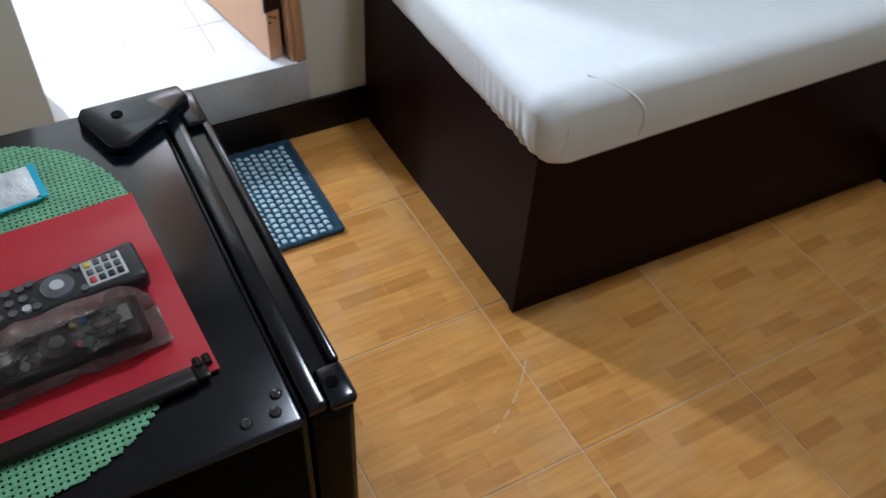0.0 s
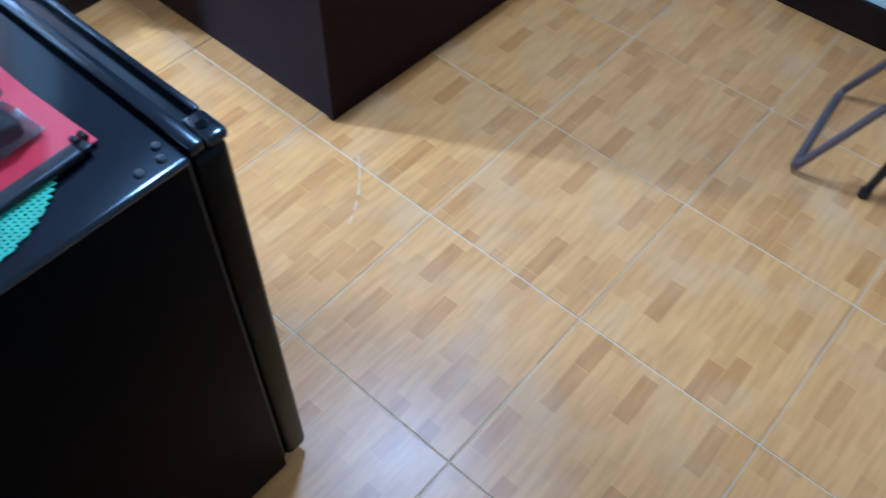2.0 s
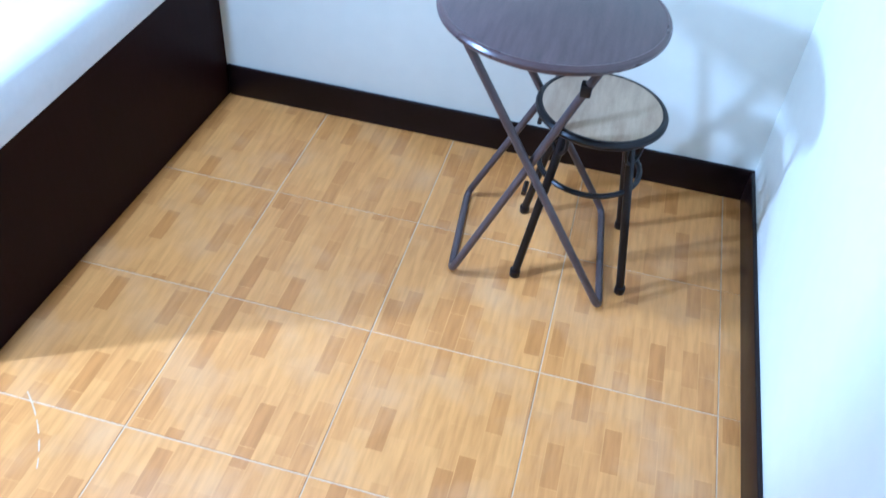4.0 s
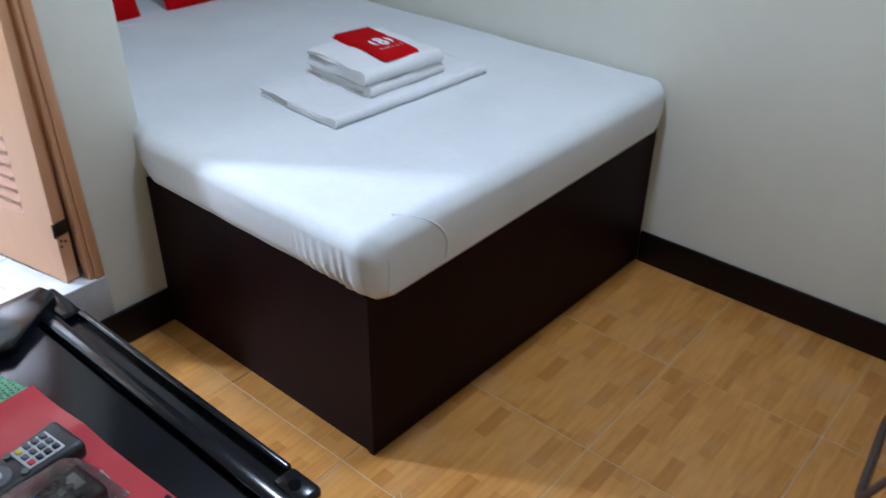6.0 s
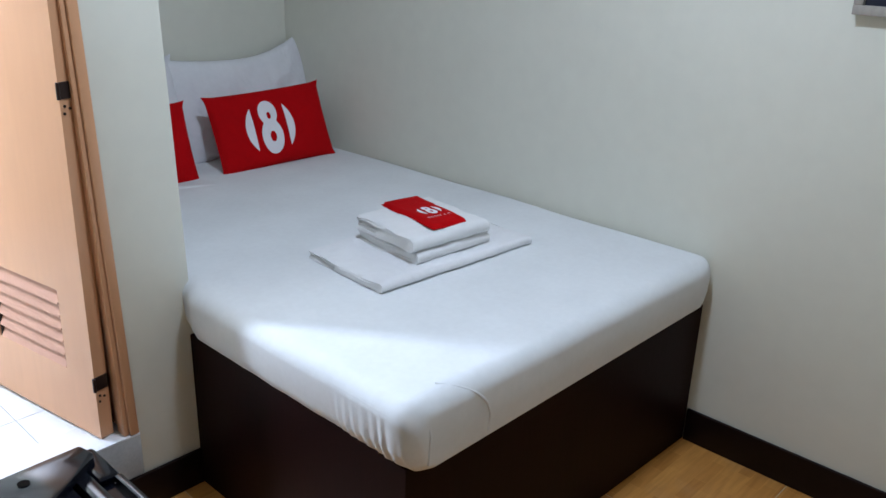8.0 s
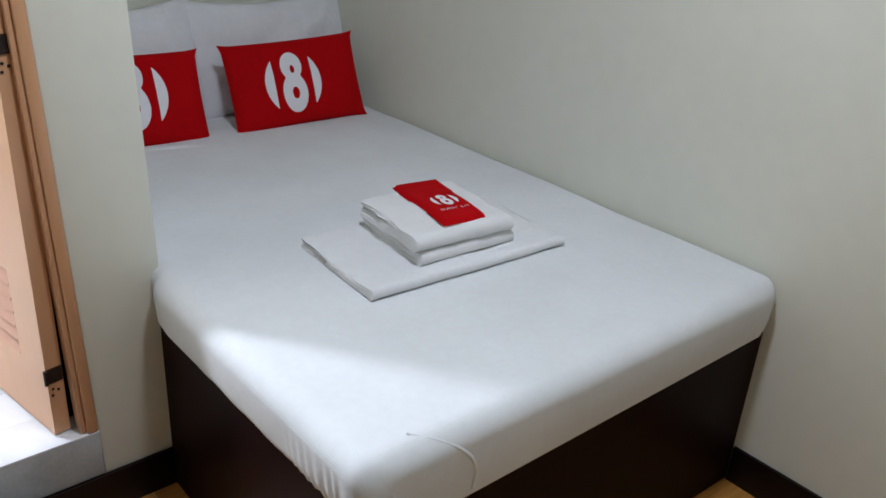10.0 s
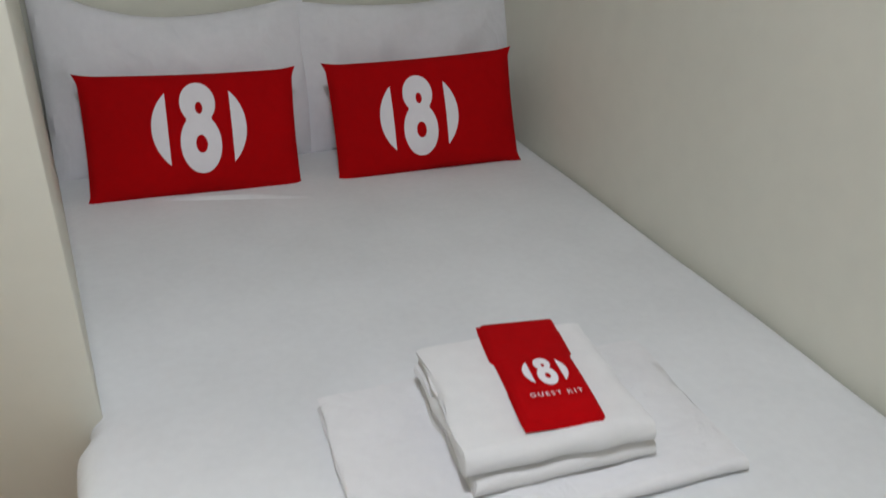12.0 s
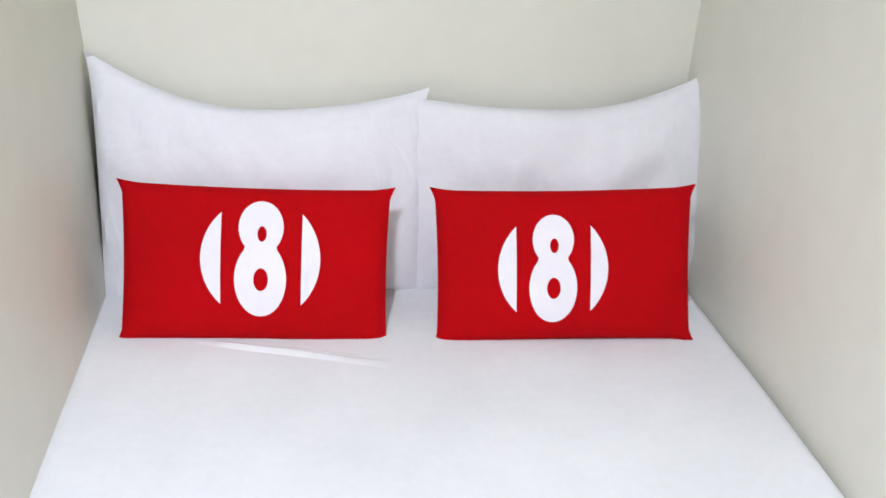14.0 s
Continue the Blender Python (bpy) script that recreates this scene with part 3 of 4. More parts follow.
# ---- folded linen ----
def folded_bm(w, d, t, c, seed, puff=0.002):
    """Cloth folded over itself: nested folds whose round side faces -y and whose layer ends show at -x and +x."""
    bm = bmesh.new()
    N = 30

    def u_profile(y0, z0, z1, th):
        r = (z1 - z0) / 2
        zc = (z0 + z1) / 2
        legs = [d / 2 - (d / 2 - (y0 + r)) * k / 14 for k in range(15)]
        arc = [math.pi / 2 + math.pi * k / 10 for k in range(1, 10)]
        out = [(y, z1) for y in legs] + [(y0 + r + r * math.cos(a), zc + r * math.sin(a)) for a in arc] + [(y, z0) for y in reversed(legs)]
        q = r - th
        if q < 0.001:
            return out
        inn = [(y, z0 + th) for y in legs] + [(y0 + r + q * math.cos(a), zc + q * math.sin(a)) for a in reversed(arc)] + [(y, z1 - th) for y in reversed(legs)]
        return out + inn

    y0, lo, hi, n = -d / 2, 0.0, t, 0
    while hi - lo > 0.004:
        prof = u_profile(y0, lo, hi, c)
        rings = []
        for i in range(N + 1):
            u = i / N
            ring = []
            for y, z in prof:
                end = max(0, 1 - min(u, 1 - u) / 0.05)
                x = (u - 0.5) * w + (1 - u) * (0.010 * noise.noise((y * 13, n * 2.7 + z * 40, seed)) + 0.005 * n * (1 if n % 2 else -0.6)) + u * 0.005 * noise.noise((y * 11, n, seed + 9))
                yy = y + 0.004 * noise.noise((u * 5, n * 1.3, seed + 3)) * (1 if y < 0 else 0.6)
                zz = z + (z / t) * (puff * 1.6 * noise.noise((x * 9, y * 9, seed + n)) + 0.5 * puff * noise.noise((x * 28, y * 28, seed + n))) - (z / t) * 0.004 * end ** 2
                ring.append(bm.verts.new((x, yy, max(0.0, zz))))
            rings.append(ring)
        k = len(prof)
        for A, B in zip(rings, rings[1:]):
            for q in range(k):
                bm.faces.new((A[q], A[(q + 1) % k], B[(q + 1) % k], B[q]))
        for ring in (rings[0][::-1], rings[-1]):
            bm.faces.new(ring)
        y0, lo, hi, n = y0 + c + 0.001, lo + c + 0.0006, hi - c - 0.0006, n + 1
    bmesh.ops.triangulate(bm, faces=[f for f in bm.faces if len(f.verts) > 4])
    return bm


MT = 0.606
for nm, args, m, material, lab, cat in (
    ("folded_sheet", (0.552, 0.312, 0.024, 0.0055, 2, 0.004), pose(0.642, 0.080, MT, 0, 0, -3.5), LINEN, "white folded flat sheet lying on the bed under towels", "sheet"),
    ("folded_towel", (0.270, 0.248, 0.034, 0.008, 11, 0.003), pose(0.654, 0.090, MT + 0.022, 0, 0, -3), TOWEL, "white folded terry towel on a folded sheet", "towel"),
    ("folded_towel", (0.268, 0.250, 0.040, 0.0085, 23, 0.004), pose(0.647, 0.090, MT + 0.056, 0, 0, -5), TOWEL, "white folded terry towel on top of the stack", "towel"),
):
    ob = link(nm, folded_bm(*args), material, angle=50)
    ob.matrix_world = m
    tagged(ob, lab, cat)

# red pouch on the towels
kit = thing("toiletry_pouch", "flat red fabric pouch with white print on the towels", "pouch", "", pose(0.670, 0.110, MT + 0.0955, 0, 0, -10))
kw, kd = 0.122, 0.252


def pouch_bm():
    bm = bmesh.new()
    N, M = 16, 30
    for top in (0, 1):
        g = []
        for i in range(N + 1):
            row = []
            for j in range(M + 1):
                u, v = i / N, j / M
                edge = min(u, 1 - u) * kw
                edge2 = min(v, 1 - v) * kd
                q = math.sqrt(max(0, 1 - (1 - min(1, min(edge, edge2) / 0.008)) ** 2))
                x = (u - 0.5) * kw * (1 + (0.05 if v > 0.62 else -0.03)) + 0.006 * max(0, v - 0.6)
                y = (v - 0.5) * kd
                c = 0.012
                if edge < c and edge2 < c:
                    s = c - min(c, math.hypot(c - edge, c - edge2))
                    x -= math.copysign((1 - 0.7) * (c - s) * 0.3, x)
                z = (0.010 if top else 0.0) * q + 0.003 * math.sin(v * 5) * top + 0.006 * max(0, v - 0.62) * top + 0.001
                row.append(bm.verts.new((x, y, z)))
            g.append(row)
        for i in range(N):
            for j in range(M):
                bm.faces.new((g[i][j], g[i + 1][j], g[i + 1][j + 1], g[i][j + 1]))
    bmesh.ops.remove_doubles(bm, verts=bm.verts, dist=0.00003)
    return bm


part("fabric", pouch_bm(), RED_CLOTH, kit, angle=70)


def on_pouch(x, z):
    v = z / kd + 0.5
    return Vector((x, z, 0.0125 + 0.003 * math.sin(v * 5)))


for loops in LOGO:
    part("emblem", print_bm(loops, on_pouch, k=0.30, off=(0.004, -0.022), cuts=0), PRINT, kit, "white printed emblem")
tc = bpy.data.curves.new("caption", "FONT")
tc.body, tc.size, tc.align_x = "GUEST KIT", 0.0125, "CENTER"
tc.space_character = 1.35
tmp = new("caption_curve", tc)
bpy.context.view_layer.update()
tm = bpy.data.meshes.new_from_object(tmp.evaluated_get(bpy.context.evaluated_depsgraph_get()))
bpy.data.objects.remove(tmp)
tm.materials.clear()
tm.materials.append(PRINT)
cap = new("caption", tm)
cap.parent = kit
cap.matrix_local = pose(0.004, -0.072, 0.0142)

# ---- fridge and what lies on it ----
FX0, FX1, FYN, FYF, FZ = -1.08, -0.552, -1.014, -0.496, 0.818
fridge = thing("mini_fridge", "black glossy mini fridge with a flat top", "fridge")
XB = FX1 - 0.048
part("body", span_bm(FX0, XB - 0.006, FYN, FYF, 0.015, FZ - 0.012, 0.004), BLACKM, fridge)
part("top_panel", span_bm(FX0 - 0.004, XB - 0.004, FYN - 0.004, FYF + 0.004, FZ - 0.012, FZ, 0.006, 3), BLACKP, fridge, "glossy black top panel", angle=20)
part("seal", span_bm(XB - 0.006, XB, FYN + 0.008, FYF - 0.008, 0.03, FZ - 0.012), BLACKT, fridge)
part("door", span_bm(XB, FX1, FYN, FYF, 0.03, FZ - 0.014, 0.014, 4), BLACKD, fridge, angle=20)
# door cap: a rim around a long grip hollow
cb = bmesh.new()
span_bm(XB + 0.001, XB + 0.020, FYN + 0.004, FYF - 0.004, FZ - 0.013, FZ + 0.002, 0.003, bm=cb)
span_bm(FX1 - 0.009, FX1 + 0.001, FYN + 0.045, FYF - 0.075, FZ - 0.013, FZ + 0.002, 0.003, bm=cb)
span_bm(XB + 0.0202, FX1 - 0.0092, FYN + 0.045, FYF - 0.075, FZ - 0.0135, FZ - 0.009, bm=cb)
part("door_cap", cb, BLACKP, fridge)
for y0, y1 in ((FYN - 0.001, FYN + 0.0445), (FYF - 0.0745, FYF + 0.001)):
    eb = span_bm(XB + 0.0202, FX1 + 0.001, y0, y1, FZ - 0.013, FZ + 0.002, 0.006, 3)
    part("cap_end", eb, BLACKP, fridge, angle=20)
# no real depth: a matte black disc carries the hole's inner shade
part("screw_hole", cyl_bm(0.0065, 0.002, (FX1 - 0.016, FYN + 0.022, FZ + 0.0022), 18), BLACKM, fridge)
hp = bmesh.new()
prof = [(FX1 - 0.016, FYF - 0.002), (FX1 - 0.010, FYF - 0.030), (FX1 - 0.050, FYF - 0.060), (FX1 - 0.100, FYF - 0.098), (FX1 - 0.120, FYF - 0.090), (FX1 - 0.142, FYF - 0.018), (FX1 - 0.136, FYF - 0.004)]
low = [hp.verts.new((x, y, FZ + 0.001)) for x, y in prof]
high = [hp.verts.new((x, y, FZ + 0.014)) for x, y in prof]
hp.faces.new(high)
hp.faces.new(low[::-1])
for i in range(len(prof)):
    j = (i + 1) % len(prof)
    hp.faces.new((low[i], low[j], high[j], high[i]))
bmesh.ops.bevel(hp, geom=[e for e in hp.edges if all(v in high for v in e.verts)] + [e for e in hp.edges if abs(e.verts[0].co.z - e.verts[1].co.z) > 0.01], offset=0.005, segments=3, profile=0.5, affect="EDGES")
hc = part("hinge_cover", hp, BLACKP, fridge, "glossy black plastic hinge cover", angle=20)
# another matte black disc, its colour in place of shade inside the hole
part("cover_hole", cyl_bm(0.007, 0.002, (FX1 - 0.098, FYF - 0.035, FZ + 0.0142), 18), BLACKM, hc)
for x, y in ((-0.618, -0.981), (-0.625, -0.999), (-0.652, -0.999)):
    part("bolt", cyl_bm(0.0062, 0.004, (x, y, FZ + 0.0019), 18, r2=0.0046, bevel=0.0012), BLACKC, fridge, "glossy black round bolt head")
for x in (FX0 + 0.05, XB - 0.04):
    for y in (FYN + 0.05, FYF - 0.05):
        part("foot", cyl_bm(0.018, 0.016, (x, y, 0.008), 14), BLACKT, fridge)


def placemat_bm(a, b, step):
    """Open weave: flat strands over and under one another inside an oval."""
    bm = bmesh.new()
    w, h = step * 0.60, 0.0010

    def strand(along, k, half):
        c, m = k * step, int(half / step)
        ts = sorted({-half, half, *(i * step for i in range(-m, m + 1))})
        prev = None
        for t in ts:
            z = 0.0016 + 0.0006 * math.cos(math.pi * (round(t / step) + k + (0 if along else 1)))
            cr = []
            for q, dz in ((-w / 2, -h), (w / 2, -h), (w / 2, 0), (-w / 2, 0)):
                cr.append(bm.verts.new((t, c + q, z + dz) if along else (c + q, t, z + dz)))
            if prev:
                for n in range(1, 4):
                    bm.faces.new((prev[n], prev[(n + 1) % 4], cr[(n + 1) % 4], cr[n]))
            prev = cr

    for along, u, v in ((True, a, b), (False, b, a)):
        k = int(v / step)
        for i in range(-k, k + 1):
            half = u * max(0.0, 1 - abs(i * step / v) ** 2.6) ** (1 / 2.6)
            if half > step:
                strand(along, i, half)
    return bm


pm = thing("placemat", "oval green open-weave vinyl placemat on the fridge", "placemat", "", pose(-0.850, -0.757, FZ + 0.0015))
part("weave", placemat_bm(0.186, 0.240, 0.0060), GREENW, pm)

fo = thing("folder", "red plastic folder with a black slide binder on a placemat", "folder", "", pose(-0.811, -0.811, FZ + 0.0045, 0, 0, 3))
fbm = bmesh.new()
N, M = 28, 24
for s in (0, 1):
    g = []
    for i in range(N + 1):
        row = []
        for j in range(M + 1):
            u, v = i / N, j / M
            x, y = -0.150 + 0.300 * u, -0.132 + 0.262 * v
            z = 0.004 * s * (0.4 + 0.6 * v) + 0.0016 * noise.noise((x * 9, y * 9, 2)) * s + 0.005 * s * max(0, 1 - math.hypot(u - 1, v - 0.62) / 0.16) + 0.009 * s * max(0, v - 0.9) * 4
            row.append(fbm.verts.new((x, y, z)))
        g.append(row)
    for i in range(N):
        for j in range(M):
            fbm.faces.new((g[i][j], g[i + 1][j], g[i + 1][j + 1], g[i][j + 1]))
    if s:
        for i in range(N):
            fbm.faces.new((g0[i][0], g0[i + 1][0], g[i + 1][0], g[i][0]))
            fbm.faces.new((g0[i][M], g0[i + 1][M], g[i + 1][M], g[i][M]))
        for j in range(M):
            fbm.faces.new((g0[0][j], g0[0][j + 1], g[0][j + 1], g[0][j]))
            fbm.faces.new((g0[N][j], g0[N][j + 1], g[N][j + 1], g[N][j]))
    g0 = g
part("cover", fbm, FOLDER, fo, angle=60)
bar = part("binder_bar", span_bm(-0.152, 0.128, -0.142, -0.122, 0.0, 0.010, 0.0035, 3), BLACKT, fo, "black plastic slide binder")
clip = span_bm(0.1285, 0.140, -0.139, -0.125, 0.001, 0.007, 0.001)
for x in (0.133, 0.142):
    cyl_bm(0.004, 0.010, (x, -0.121, 0.006), 12, bm=clip, rot=Matrix.Rotation(radians(90), 4, "X"))
part("clip", clip, BLACKT, bar)


def remote(name, label, m, L, W, T, shell, keys_hi):
    """Body, key pad and rows of keys; the head end is at +x."""
    r = thing(name, label, "remote control", "remote controls on the fridge", m)
    b = span_bm(-L / 2, L / 2, -W / 2, W / 2, 0, T, 0.0)
    bmesh.ops.subdivide_edges(b, edges=[e for e in b.edges if abs(e.verts[0].co.x - e.verts[1].co.x) > 0.01], cuts=8)
    for v in b.verts:
        u = v.co.x / L + 0.5
        v.co.y *= 1 - 0.12 * math.sin(math.pi * u) + 0.05 * (u > 0.85)
        if v.co.z > T / 2:
            v.co.z += 0.006 * max(0, u - 0.55)
    bmesh.ops.bevel(b, geom=[e for e in b.edges if len(e.link_faces) == 2 and e.calc_face_angle(0) > 0.7], offset=0.006, segments=3, profile=0.5, affect="EDGES")
    part("case", b, shell, r)

    def top(x):
        return T + 0.006 * max(0, x / L - 0.05)

    cx = 0.008
    part("ring_key", cyl_bm(0.0165, 0.003, (cx, 0, top(cx) + 0.001), 24, r2=0.015), GREYKEY, r)
    part("ok_key", cyl_bm(0.0075, 0.004, (cx, 0, top(cx) + 0.0022), 16, r2=0.0065), SILVERKEY, r)
    if keys_hi:
        part("key_plate", span_bm(L * 0.19, L * 0.41, -W * 0.33, W * 0.33, top(0.28 * L) - 0.001, top(0.3 * L) + 0.0012, 0.001), SILVERKEY, r)
        for i in range(4):
            for j in range(3):
                x, y = L * 0.225 + i * L * 0.05, (j - 1) * W * 0.21
                part("key", span_bm(x - 0.003, x + 0.003, y - 0.0035, y + 0.0035, top(x), top(x) + 0.0035, 0.001), (YELLOW if (i, j) == (0, 2) else REDKEY if (i, j) == (0, 0) else GREYKEY if j else REMOTE), r)
    else:
        part("label_plate", span_bm(L * 0.37, L * 0.44, -W * 0.12, W * 0.28, top(0.4 * L) - 0.001, top(0.4 * L) + 0.001), SILVERKEY, r)
        for i in range(5):
            for j in range(3):
                x, y = L * 0.15 + i * L * 0.055, (j - 1) * W * 0.25
                part("key", cyl_bm(0.0036, 0.003, (x, y, top(x) + 0.001), 10), (YELLOW if (i, j) == (0, 2) else BLUEKEY if (i, j) == (1, 2) else REDKEY if (i, j) == (0, 0) else GREYKEY), r)
    for i in range(5):
        for j in range(3):
            x, y = -L * 0.13 - i * L * 0.07, (j - 1) * W * 0.26
            part("key", cyl_bm(0.0042, 0.003, (x, y, T + 0.001), 10), SILVERKEY if (i + j) % 4 == 0 else GREYKEY, r)
    for y in (-W * 0.3, W * 0.3):
        for x in (cx - 0.022, cx + 0.022):
            part("key", cyl_bm(0.004, 0.003, (x, y, top(x) + 0.001), 10), GREYKEY, r)
    return r


remote("remote_control", "black remote control with a silver key plate on a red folder", pose(-0.772, -0.799, FZ + 0.0115, 0, 0, 5), 0.175, 0.052, 0.020, REMOTE, True)
r2 = remote("remote_control", "charcoal remote control in clear plastic wrap on a red folder", pose(-0.785, -0.865, FZ + 0.0115, 0, 0, 4), 0.170, 0.050, 0.018, REMOTE2, False)
wbm = span_bm(-0.090, 0.100, -0.032, 0.032, -0.001, 0.027)
bmesh.ops.subdivide_edges(wbm, edges=wbm.edges, cuts=15, use_grid_fill=True)
for v in wbm.verts:
    u = abs(v.co.x) / 0.095
    v.co.z = max(-0.001, v.co.z * (1 - 0.75 * max(0, u - 0.86) / 0.14) + 0.007 * noise.noise((v.co.x * 60, v.co.y * 45, v.co.z * 30)))
    v.co.y += 0.003 * noise.noise((v.co.x * 60, 3, v.co.z * 40))
part("plastic_wrap", wbm, WRAP, r2, "crinkled clear plastic wrap", angle=20)

sa = thing("sachet", "small silver sachet with a cyan sealed edge on the placemat", "sachet", "", pose(-0.808, -0.612, FZ + 0.004, 0, 0, 6))
sbm = bmesh.new()
for s in (-1, 1):
    g = [[sbm.verts.new((-0.05 + 0.1 * i / 14, -0.03 + 0.06 * j / 10, 0.0055 + s * 0.005 * (max(0, (1 - (2 * i / 14 - 1) ** 2) * (1 - (2 * j / 10 - 1) ** 2))) ** 0.5)) for j in range(11)] for i in range(15)]
    for i in range(14):
        for j in range(10):
            sbm.faces.new((g[i][j], g[i + 1][j], g[i + 1][j + 1], g[i][j + 1]))
bmesh.ops.remove_doubles(sbm, verts=sbm.verts, dist=0.0001)
part("packet", sbm, SACHET, sa, angle=60)
part("seal", span_bm(0.0495, 0.057, -0.031, 0.031, 0.0045, 0.0063), CYAN, sa, "cyan sealed edge")
part("seal", span_bm(-0.05, 0.0493, -0.0335, -0.0295, 0.0045, 0.0063), CYAN, sa)

# ---- rug ----
RX0, RX1, RY0, RY1 = -0.55, -0.182, -0.047, 0.322
rug = thing("door_mat", "teal and white checked woven rag mat before the step", "mat")
part("backing", span_bm(RX0, RX1, RY0, RY1, 0.001, 0.008, 0.003), RUGD, rug)
cw = 0.0195
dark, pale = bmesh.new(), bmesh.new()
nx, ny = int((RX1 - RX0) / cw), int((RY1 - RY0) / cw)
for i in range(nx):
    for j in range(ny):
        x, y = RX0 + (i + 0.5) * cw, RY0 + (j + 0.5) * cw
        jj = 0.0010
        mx = pose(x + random.uniform(-jj, jj), y + random.uniform(-jj, jj) + (0.35 * cw if i % 2 else 0), 0.0085, 0, 0, random.uniform(-14, 14)) @ Matrix.Diagonal((0.0086, 0.0092 + random.uniform(-0.001, 0.001), 0.0062, 1))
        bmesh.ops.create_icosphere(pale, subdivisions=2, radius=1, matrix=mx)
        mx = pose(x + random.uniform(-jj, jj), y + 0.5 * cw + (0.35 * cw if i % 2 else 0), 0.0085, 0, 0, random.uniform(-14, 14)) @ Matrix.Diagonal((0.0090, 0.0056, 0.0066, 1))
        bmesh.ops.create_icosphere(dark, subdivisions=1, radius=1, matrix=mx)
for i in range(nx + 1):
    x = RX0 + i * cw
    tube_bm([(x + 0.0012 * math.sin(k * 1.7 + i), RY0 + (RY1 - RY0) * k / 34, 0.0095 + 0.002 * math.sin(k * 2.4 + i)) for k in range(35)], 0.0042, 6, bm=dark)
tagged(part("dark_pile", dark, RUGD, rug), kind="stuff")
tagged(part("pale_pile", pale, RUGL, rug), kind="stuff")
for a, b in (((RX0, RY0), (RX1, RY0)), ((RX1, RY0), (RX1, RY1)), ((RX1, RY1), (RX0, RY1)), ((RX0, RY1), (RX0, RY0))):
    part("edge_braid", tube_bm([(a[0] + (b[0] - a[0]) * i / 24, a[1] + (b[1] - a[1]) * i / 24 + 0.001 * noise.noise((i, a[0], 0)), 0.008 + 0.002 * math.sin(i * 2.2)) for i in range(25)], 0.007, 8), RUGD, rug)

# ---- folding table ----
TX, TY, TZ, TR = 0.766, -1.494, 0.716, 0.236
table = thing("folding_table", "round dark walnut folding table on crossed metal legs", "table")
part("tabletop", cyl_bm(TR - 0.004, 0.016, (TX, TY, TZ - 0.008), 72, bevel=0.002), TABLETOP, table)
rim = tube_bm([(TX + (TR - 0.003) * math.cos(2 * math.pi * i / 72), TY + (TR - 0.003) * math.sin(2 * math.pi * i / 72), TZ - 0.010) for i in range(72)], 0.0105, 10, closed=True)
part("edge_band", rim, TABLERIM, table, "dark rounded edge band")
LR = 0.0095
xn, xf = 0.643, 1.024
for near_y, top_y, x0, x1, xt in ((-1.736, -1.330, xn, xf, 0.88), (-1.354, -1.628, xn + 0.012, xf - 0.050, 0.93)):
    dy = 0.095 * (x1 - x0)
    pts = [(x0, top_y, TZ - 0.03), (x0, near_y, LR), (x1, near_y + dy, LR), (xt, top_y, TZ - 0.03)]
    part("leg", tube_bm(rounded(pts, 0.03), LR, 12), TUBE, table, "bent brown-grey metal tube")
    part("top_rail", tube_bm([(xn - 0.01, top_y, TZ - 0.026), (xt + 0.01, top_y, TZ - 0.026)], 0.008, 10), TUBE, table)
part("pivot", tube_bm([(xn - 0.012, -1.506, 0.325), (xn + 0.030, -1.506, 0.325)], 0.006, 10), DARKM, table)
part("pivot", tube_bm([(xf - 0.105, -1.493, 0.325), (xf - 0.040, -1.493, 0.325)], 0.006, 10), DARKM, table)
part("latch", box_bm((0.024, 0.024, 0.03), (xn + 0.014, -1.594, 0.604), 0.004), BLACKT, table)

# ---- stool ----
SX, SY, SZ, SR = 0.840, -1.635, 0.459, 0.143
stool = thing("stool", "round stool with a wood-grain seat and black metal legs", "stool")
part("seat", cyl_bm(SR - 0.004, 0.014, (SX, SY, SZ - 0.006), 56, bevel=0.002), SEATW, stool, "pale wood-grain seat")
part("seat_rim", tube_bm([(SX + SR * math.cos(2 * math.pi * i / 56), SY + SR * math.sin(2 * math.pi * i / 56), SZ - 0.010) for i in range(56)], 0.011, 10, closed=True), BLACKT, stool)
feet = [(0.701, -1.513), (0.725, -1.781), (0.978, -1.755), (0.957, -1.491)]
for x, y in feet:
    dx, dy = x - SX, y - SY
    k = 0.100 / math.hypot(dx, dy)
    tx, ty = SX + dx * k, SY + dy * k
    part("leg", tube_bm(rounded([(SX + dx * k * 0.4, SY + dy * k * 0.4, SZ - 0.022), (tx, ty, SZ - 0.024), (x, y, 0.012)], 0.02), 0.0105, 12), BLACKT, stool)
    part("foot_cap", cyl_bm(0.0135, 0.022, (x, y, 0.011), 14, bevel=0.002), BLACKT, stool)
    b1, b2 = Vector((tx + dx * 0.03, ty + dy * 0.03, SZ - 0.055)), Vector((dy, -dx, 0)).normalized()
    loop = [b1 + b2 * 0.026 * math.cos(a) + Vector((0, 0, 0.036 * math.sin(a))) + Vector((dx, dy, 0)).normalized() * 0.012 for a in (2 * math.pi * i / 20 for i in range(20))]
    part("brace_loop", tube_bm(loop, 0.0045, 8, closed=True), BLACKT, stool)
part("ring", tube_bm([(SX + 0.123 * math.cos(2 * math.pi * i / 40), SY + 0.123 * math.sin(2 * math.pi * i / 40), 0.290) for i in range(40)], 0.007, 10, closed=True), BLACKT, stool)

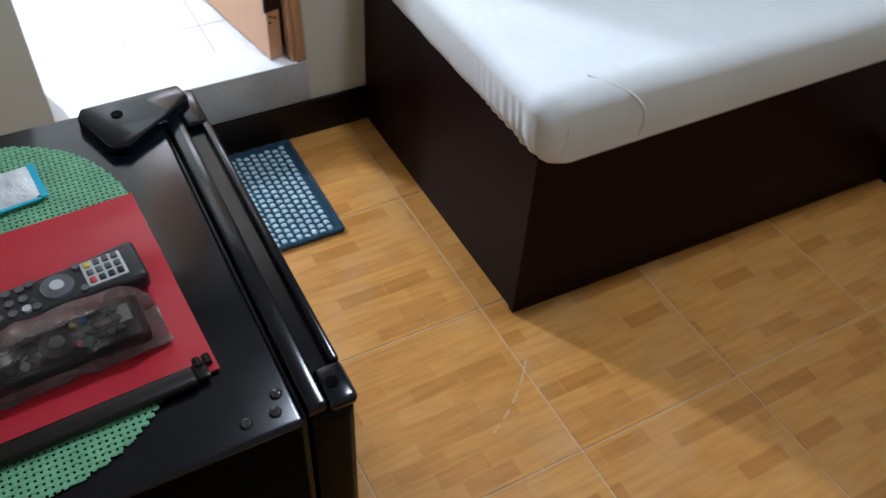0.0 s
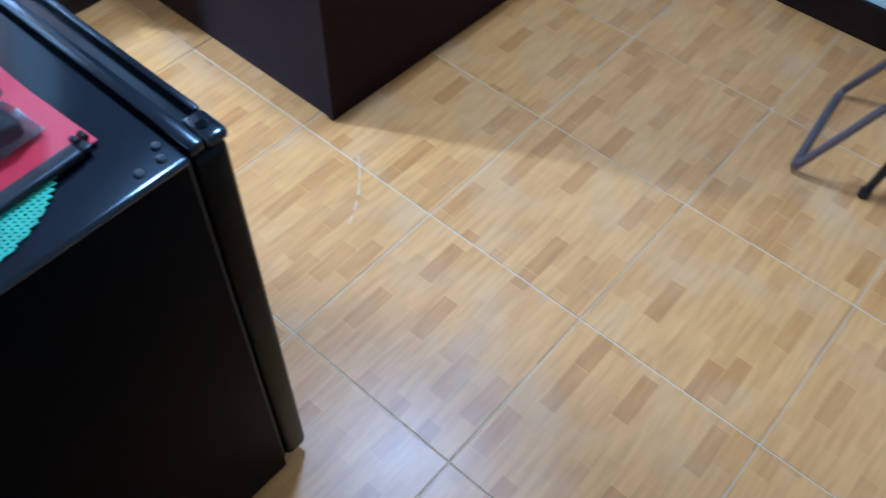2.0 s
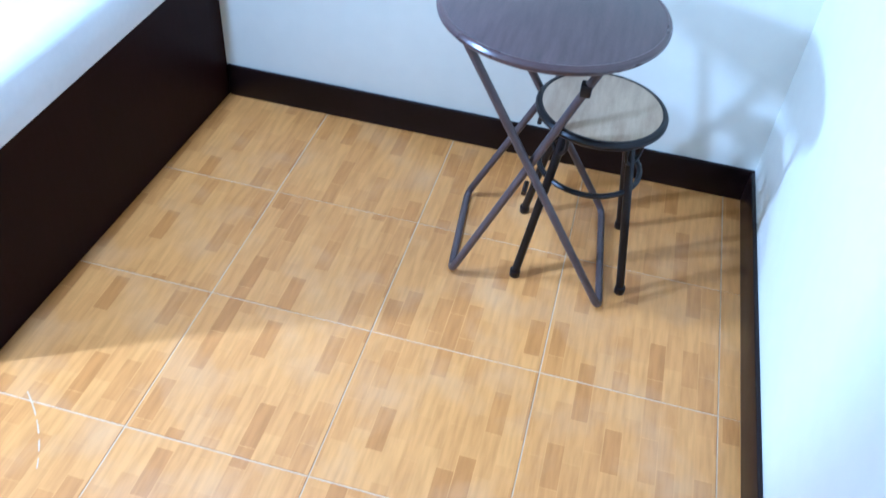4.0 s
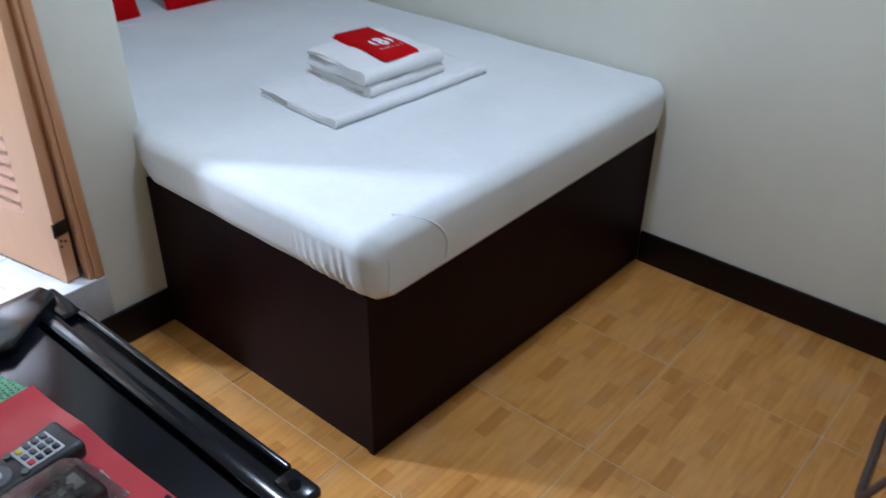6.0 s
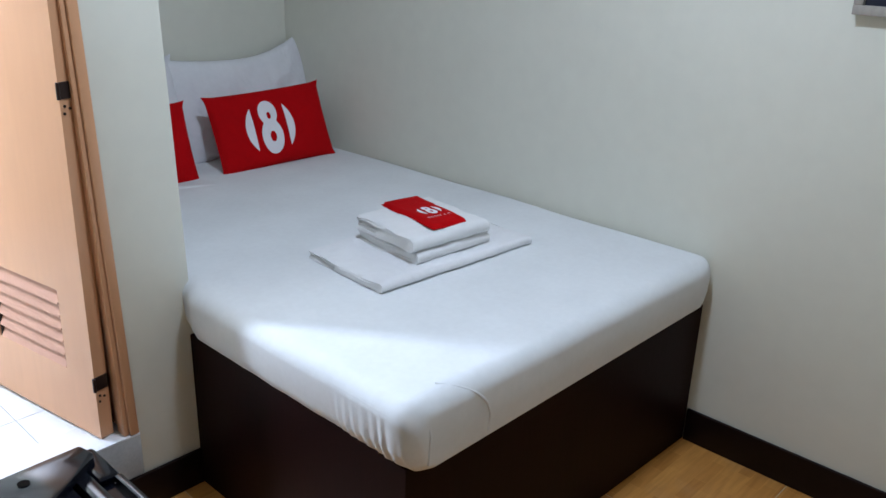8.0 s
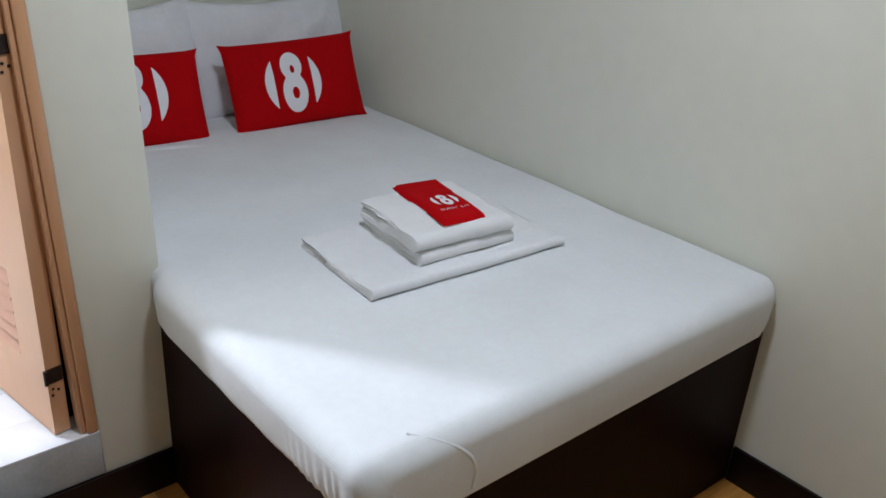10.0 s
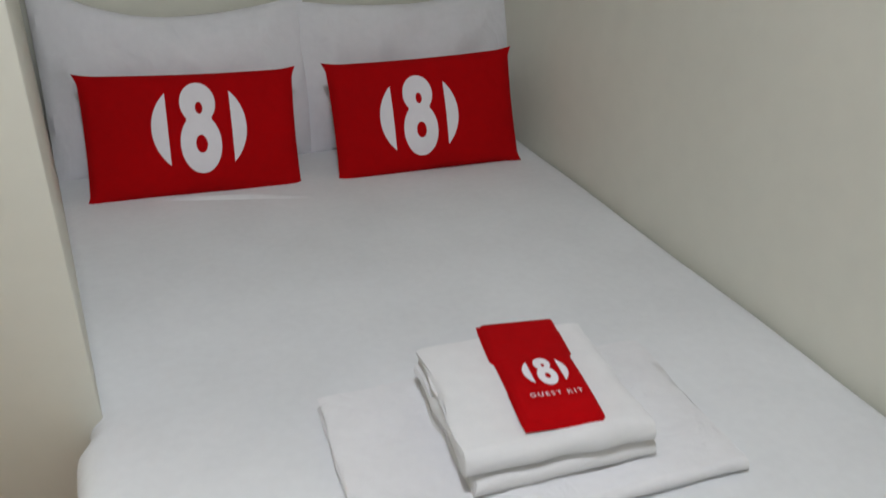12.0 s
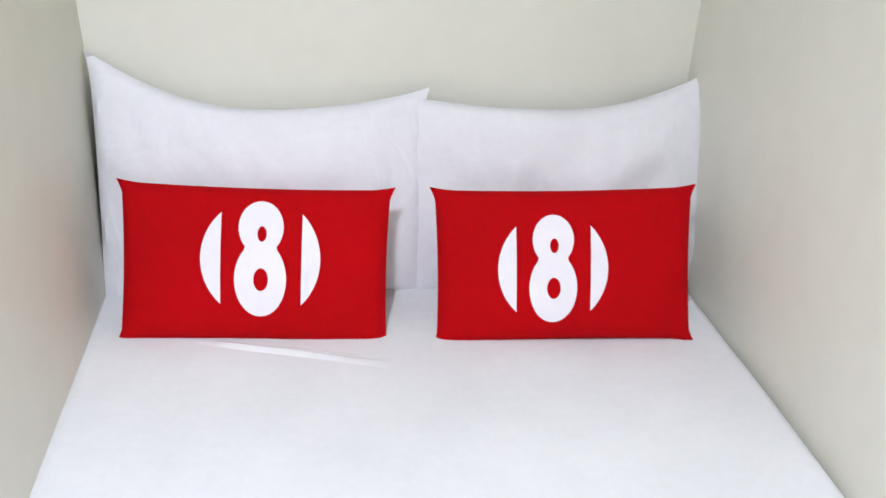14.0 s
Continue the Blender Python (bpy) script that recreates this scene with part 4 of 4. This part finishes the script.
# ---- framed picture on the east wall ----
pic = thing("wall_frame", "dark picture in a grey wooden frame on the wall", "picture")
py1, pz0, pw, ph = -0.742, 1.287, 0.52, 0.36
for n, (ya, yb, za, zb) in enumerate(((py1 - pw, py1, pz0, pz0 + 0.022), (py1 - pw, py1, pz0 + ph - 0.022, pz0 + ph), (py1 - 0.022, py1, pz0 + 0.0225, pz0 + ph - 0.0225), (py1 - pw, py1 - pw + 0.022, pz0 + 0.0225, pz0 + ph - 0.0225))):
    part("frame_side", span_bm(XE - 0.026, XE - 0.001, ya, yb, za, zb, 0.002), FRAMEW, pic)
part("panel", span_bm(XE - 0.014, XE - 0.003, py1 - pw + 0.0222, py1 - 0.0222, pz0 + 0.0222, pz0 + ph - 0.0222), DARKPIC, pic, "dark blue-black panel")

# ---- ceiling lamp ----
lamp = thing("ceiling_lamp", "round white ceiling lamp, switched on", "lamp")
part("base", cyl_bm(0.16, 0.05, (CEILING_LAMP[0], CEILING_LAMP[1], H - 0.025), 40, bevel=0.008), LAMPW, lamp)
part("diffuser", cyl_bm(0.145, 0.03, (CEILING_LAMP[0], CEILING_LAMP[1], H - 0.066), 40, r2=0.15, bevel=0.006), GLOW, lamp)

# ---- bathroom pail ----
pail = thing("pail", "lime green plastic pail on the bathroom floor", "pail", "", pose(-0.235, 1.33, BZ))
part("lower_pail", cyl_bm(0.072, 0.13, (0, 0, 0.065), 32, r2=0.086, bevel=0.006), GREENP, pail)
part("collar", cyl_bm(0.088, 0.045, (0, 0, 0.1535), 32, r2=0.094, bevel=0.004), CLEARP, pail, "pale translucent collar")
part("band", cyl_bm(0.096, 0.006, (0, 0, 0.180), 32), BLACKT, pail, "thin dark band")
part("upper_pail", cyl_bm(0.090, 0.13, (0, 0, 0.2485), 32, r2=0.104, bevel=0.008), GREENP, pail)

# pale curved scuff on the floor
sc = bmesh.new()
for a, b in ((0.0, 0.34), (0.40, 0.58), (0.66, 0.80), (0.88, 1.0)):
    prev = None
    for i in range(9):
        t = a + (b - a) * i / 8
        x = 0.018 * (1 - t) ** 2 - 0.050 * 2 * t * (1 - t) - 0.140 * t * t
        y = -0.575 * (1 - t) ** 2 - 0.660 * 2 * t * (1 - t) - 0.703 * t * t
        wd = 0.0014 + 0.0009 * noise.noise((t * 30, 0, 0))
        cur = (sc.verts.new((x - wd, y + wd * 0.6, 0.0008)), sc.verts.new((x + wd, y - wd * 0.6, 0.0008)))
        if prev:
            sc.faces.new((prev[0], prev[1], cur[1], cur[0]))
        prev = cur
part("scuff_mark", sc, GROUT, floor, "pale curved scuff on the tiles")

# ---- floor tiles ----
TP, TJ = 0.4075, 0.0026
tb = span_bm(-(TP - TJ) / 2, (TP - TJ) / 2, -(TP - TJ) / 2, (TP - TJ) / 2, -0.004, 0.0)
bmesh.ops.bevel(tb, geom=[e for e in tb.edges if all(v.co.z > -0.001 for v in e.verts)], offset=0.0012, segments=1, affect="EDGES")
tile_mesh = None
for i in range(-4, 4):
    for j in range(-6, 1):
        x0, x1, y0, y1 = i * TP, (i + 1) * TP, j * TP, (j + 1) * TP
        cx0, cx1, cy0, cy1 = max(x0, XW), min(x1, XE), max(y0, YS), min(y1, YD)
        if cx1 - cx0 < 0.01 or cy1 - cy0 < 0.01:
            continue
        if (cx0, cx1, cy0, cy1) == (x0, x1, y0, y1):
            if tile_mesh is None:
                o = part("tile", tb, PARQUET, floor, smooth=False)
                tile_mesh = o.data
            else:
                o = new("tile", tile_mesh)
                o.parent = floor
        else:
            mx_, my_ = (x0 + x1) / 2, (y0 + y1) / 2
            o = part("tile", span_bm(cx0 + TJ / 2 - mx_, cx1 - TJ / 2 - mx_, cy0 + TJ / 2 - my_, cy1 - TJ / 2 - my_, -0.004, 0.0), PARQUET, floor, smooth=False)
        o.location = ((x0 + x1) / 2, (y0 + y1) / 2, random.uniform(-0.0004, 0.0))
BP = 0.2
bt = None
for i in range(-4, 0):
    for j in range(2, 9):
        x0, y0 = -0.5 + (i + 2) * BP, 0.5 + (j - 2.4) * BP
        cx0, cx1, cy0, cy1 = max(x0, DX0), min(x0 + BP, DX1), max(y0, YD + 0.126), min(y0 + BP, 1.75)
        if cx1 - cx0 < 0.01 or cy1 - cy0 < 0.01:
            continue
        o = part("tile", span_bm(cx0 + 0.0015, cx1 - 0.0015, cy0 + 0.0015, cy1 - 0.0015, BZ - 0.005, BZ), WTILE, bath_floor, smooth=False)

# ---- plan units to metres ----
for me in {o.data for o in scene.objects if o.type == "MESH"}:
    me.transform(Matrix.Diagonal((S, S, S, 1)))
for o in scene.objects:
    if o.type in {"MESH", "EMPTY"}:
        o.location = o.location * S
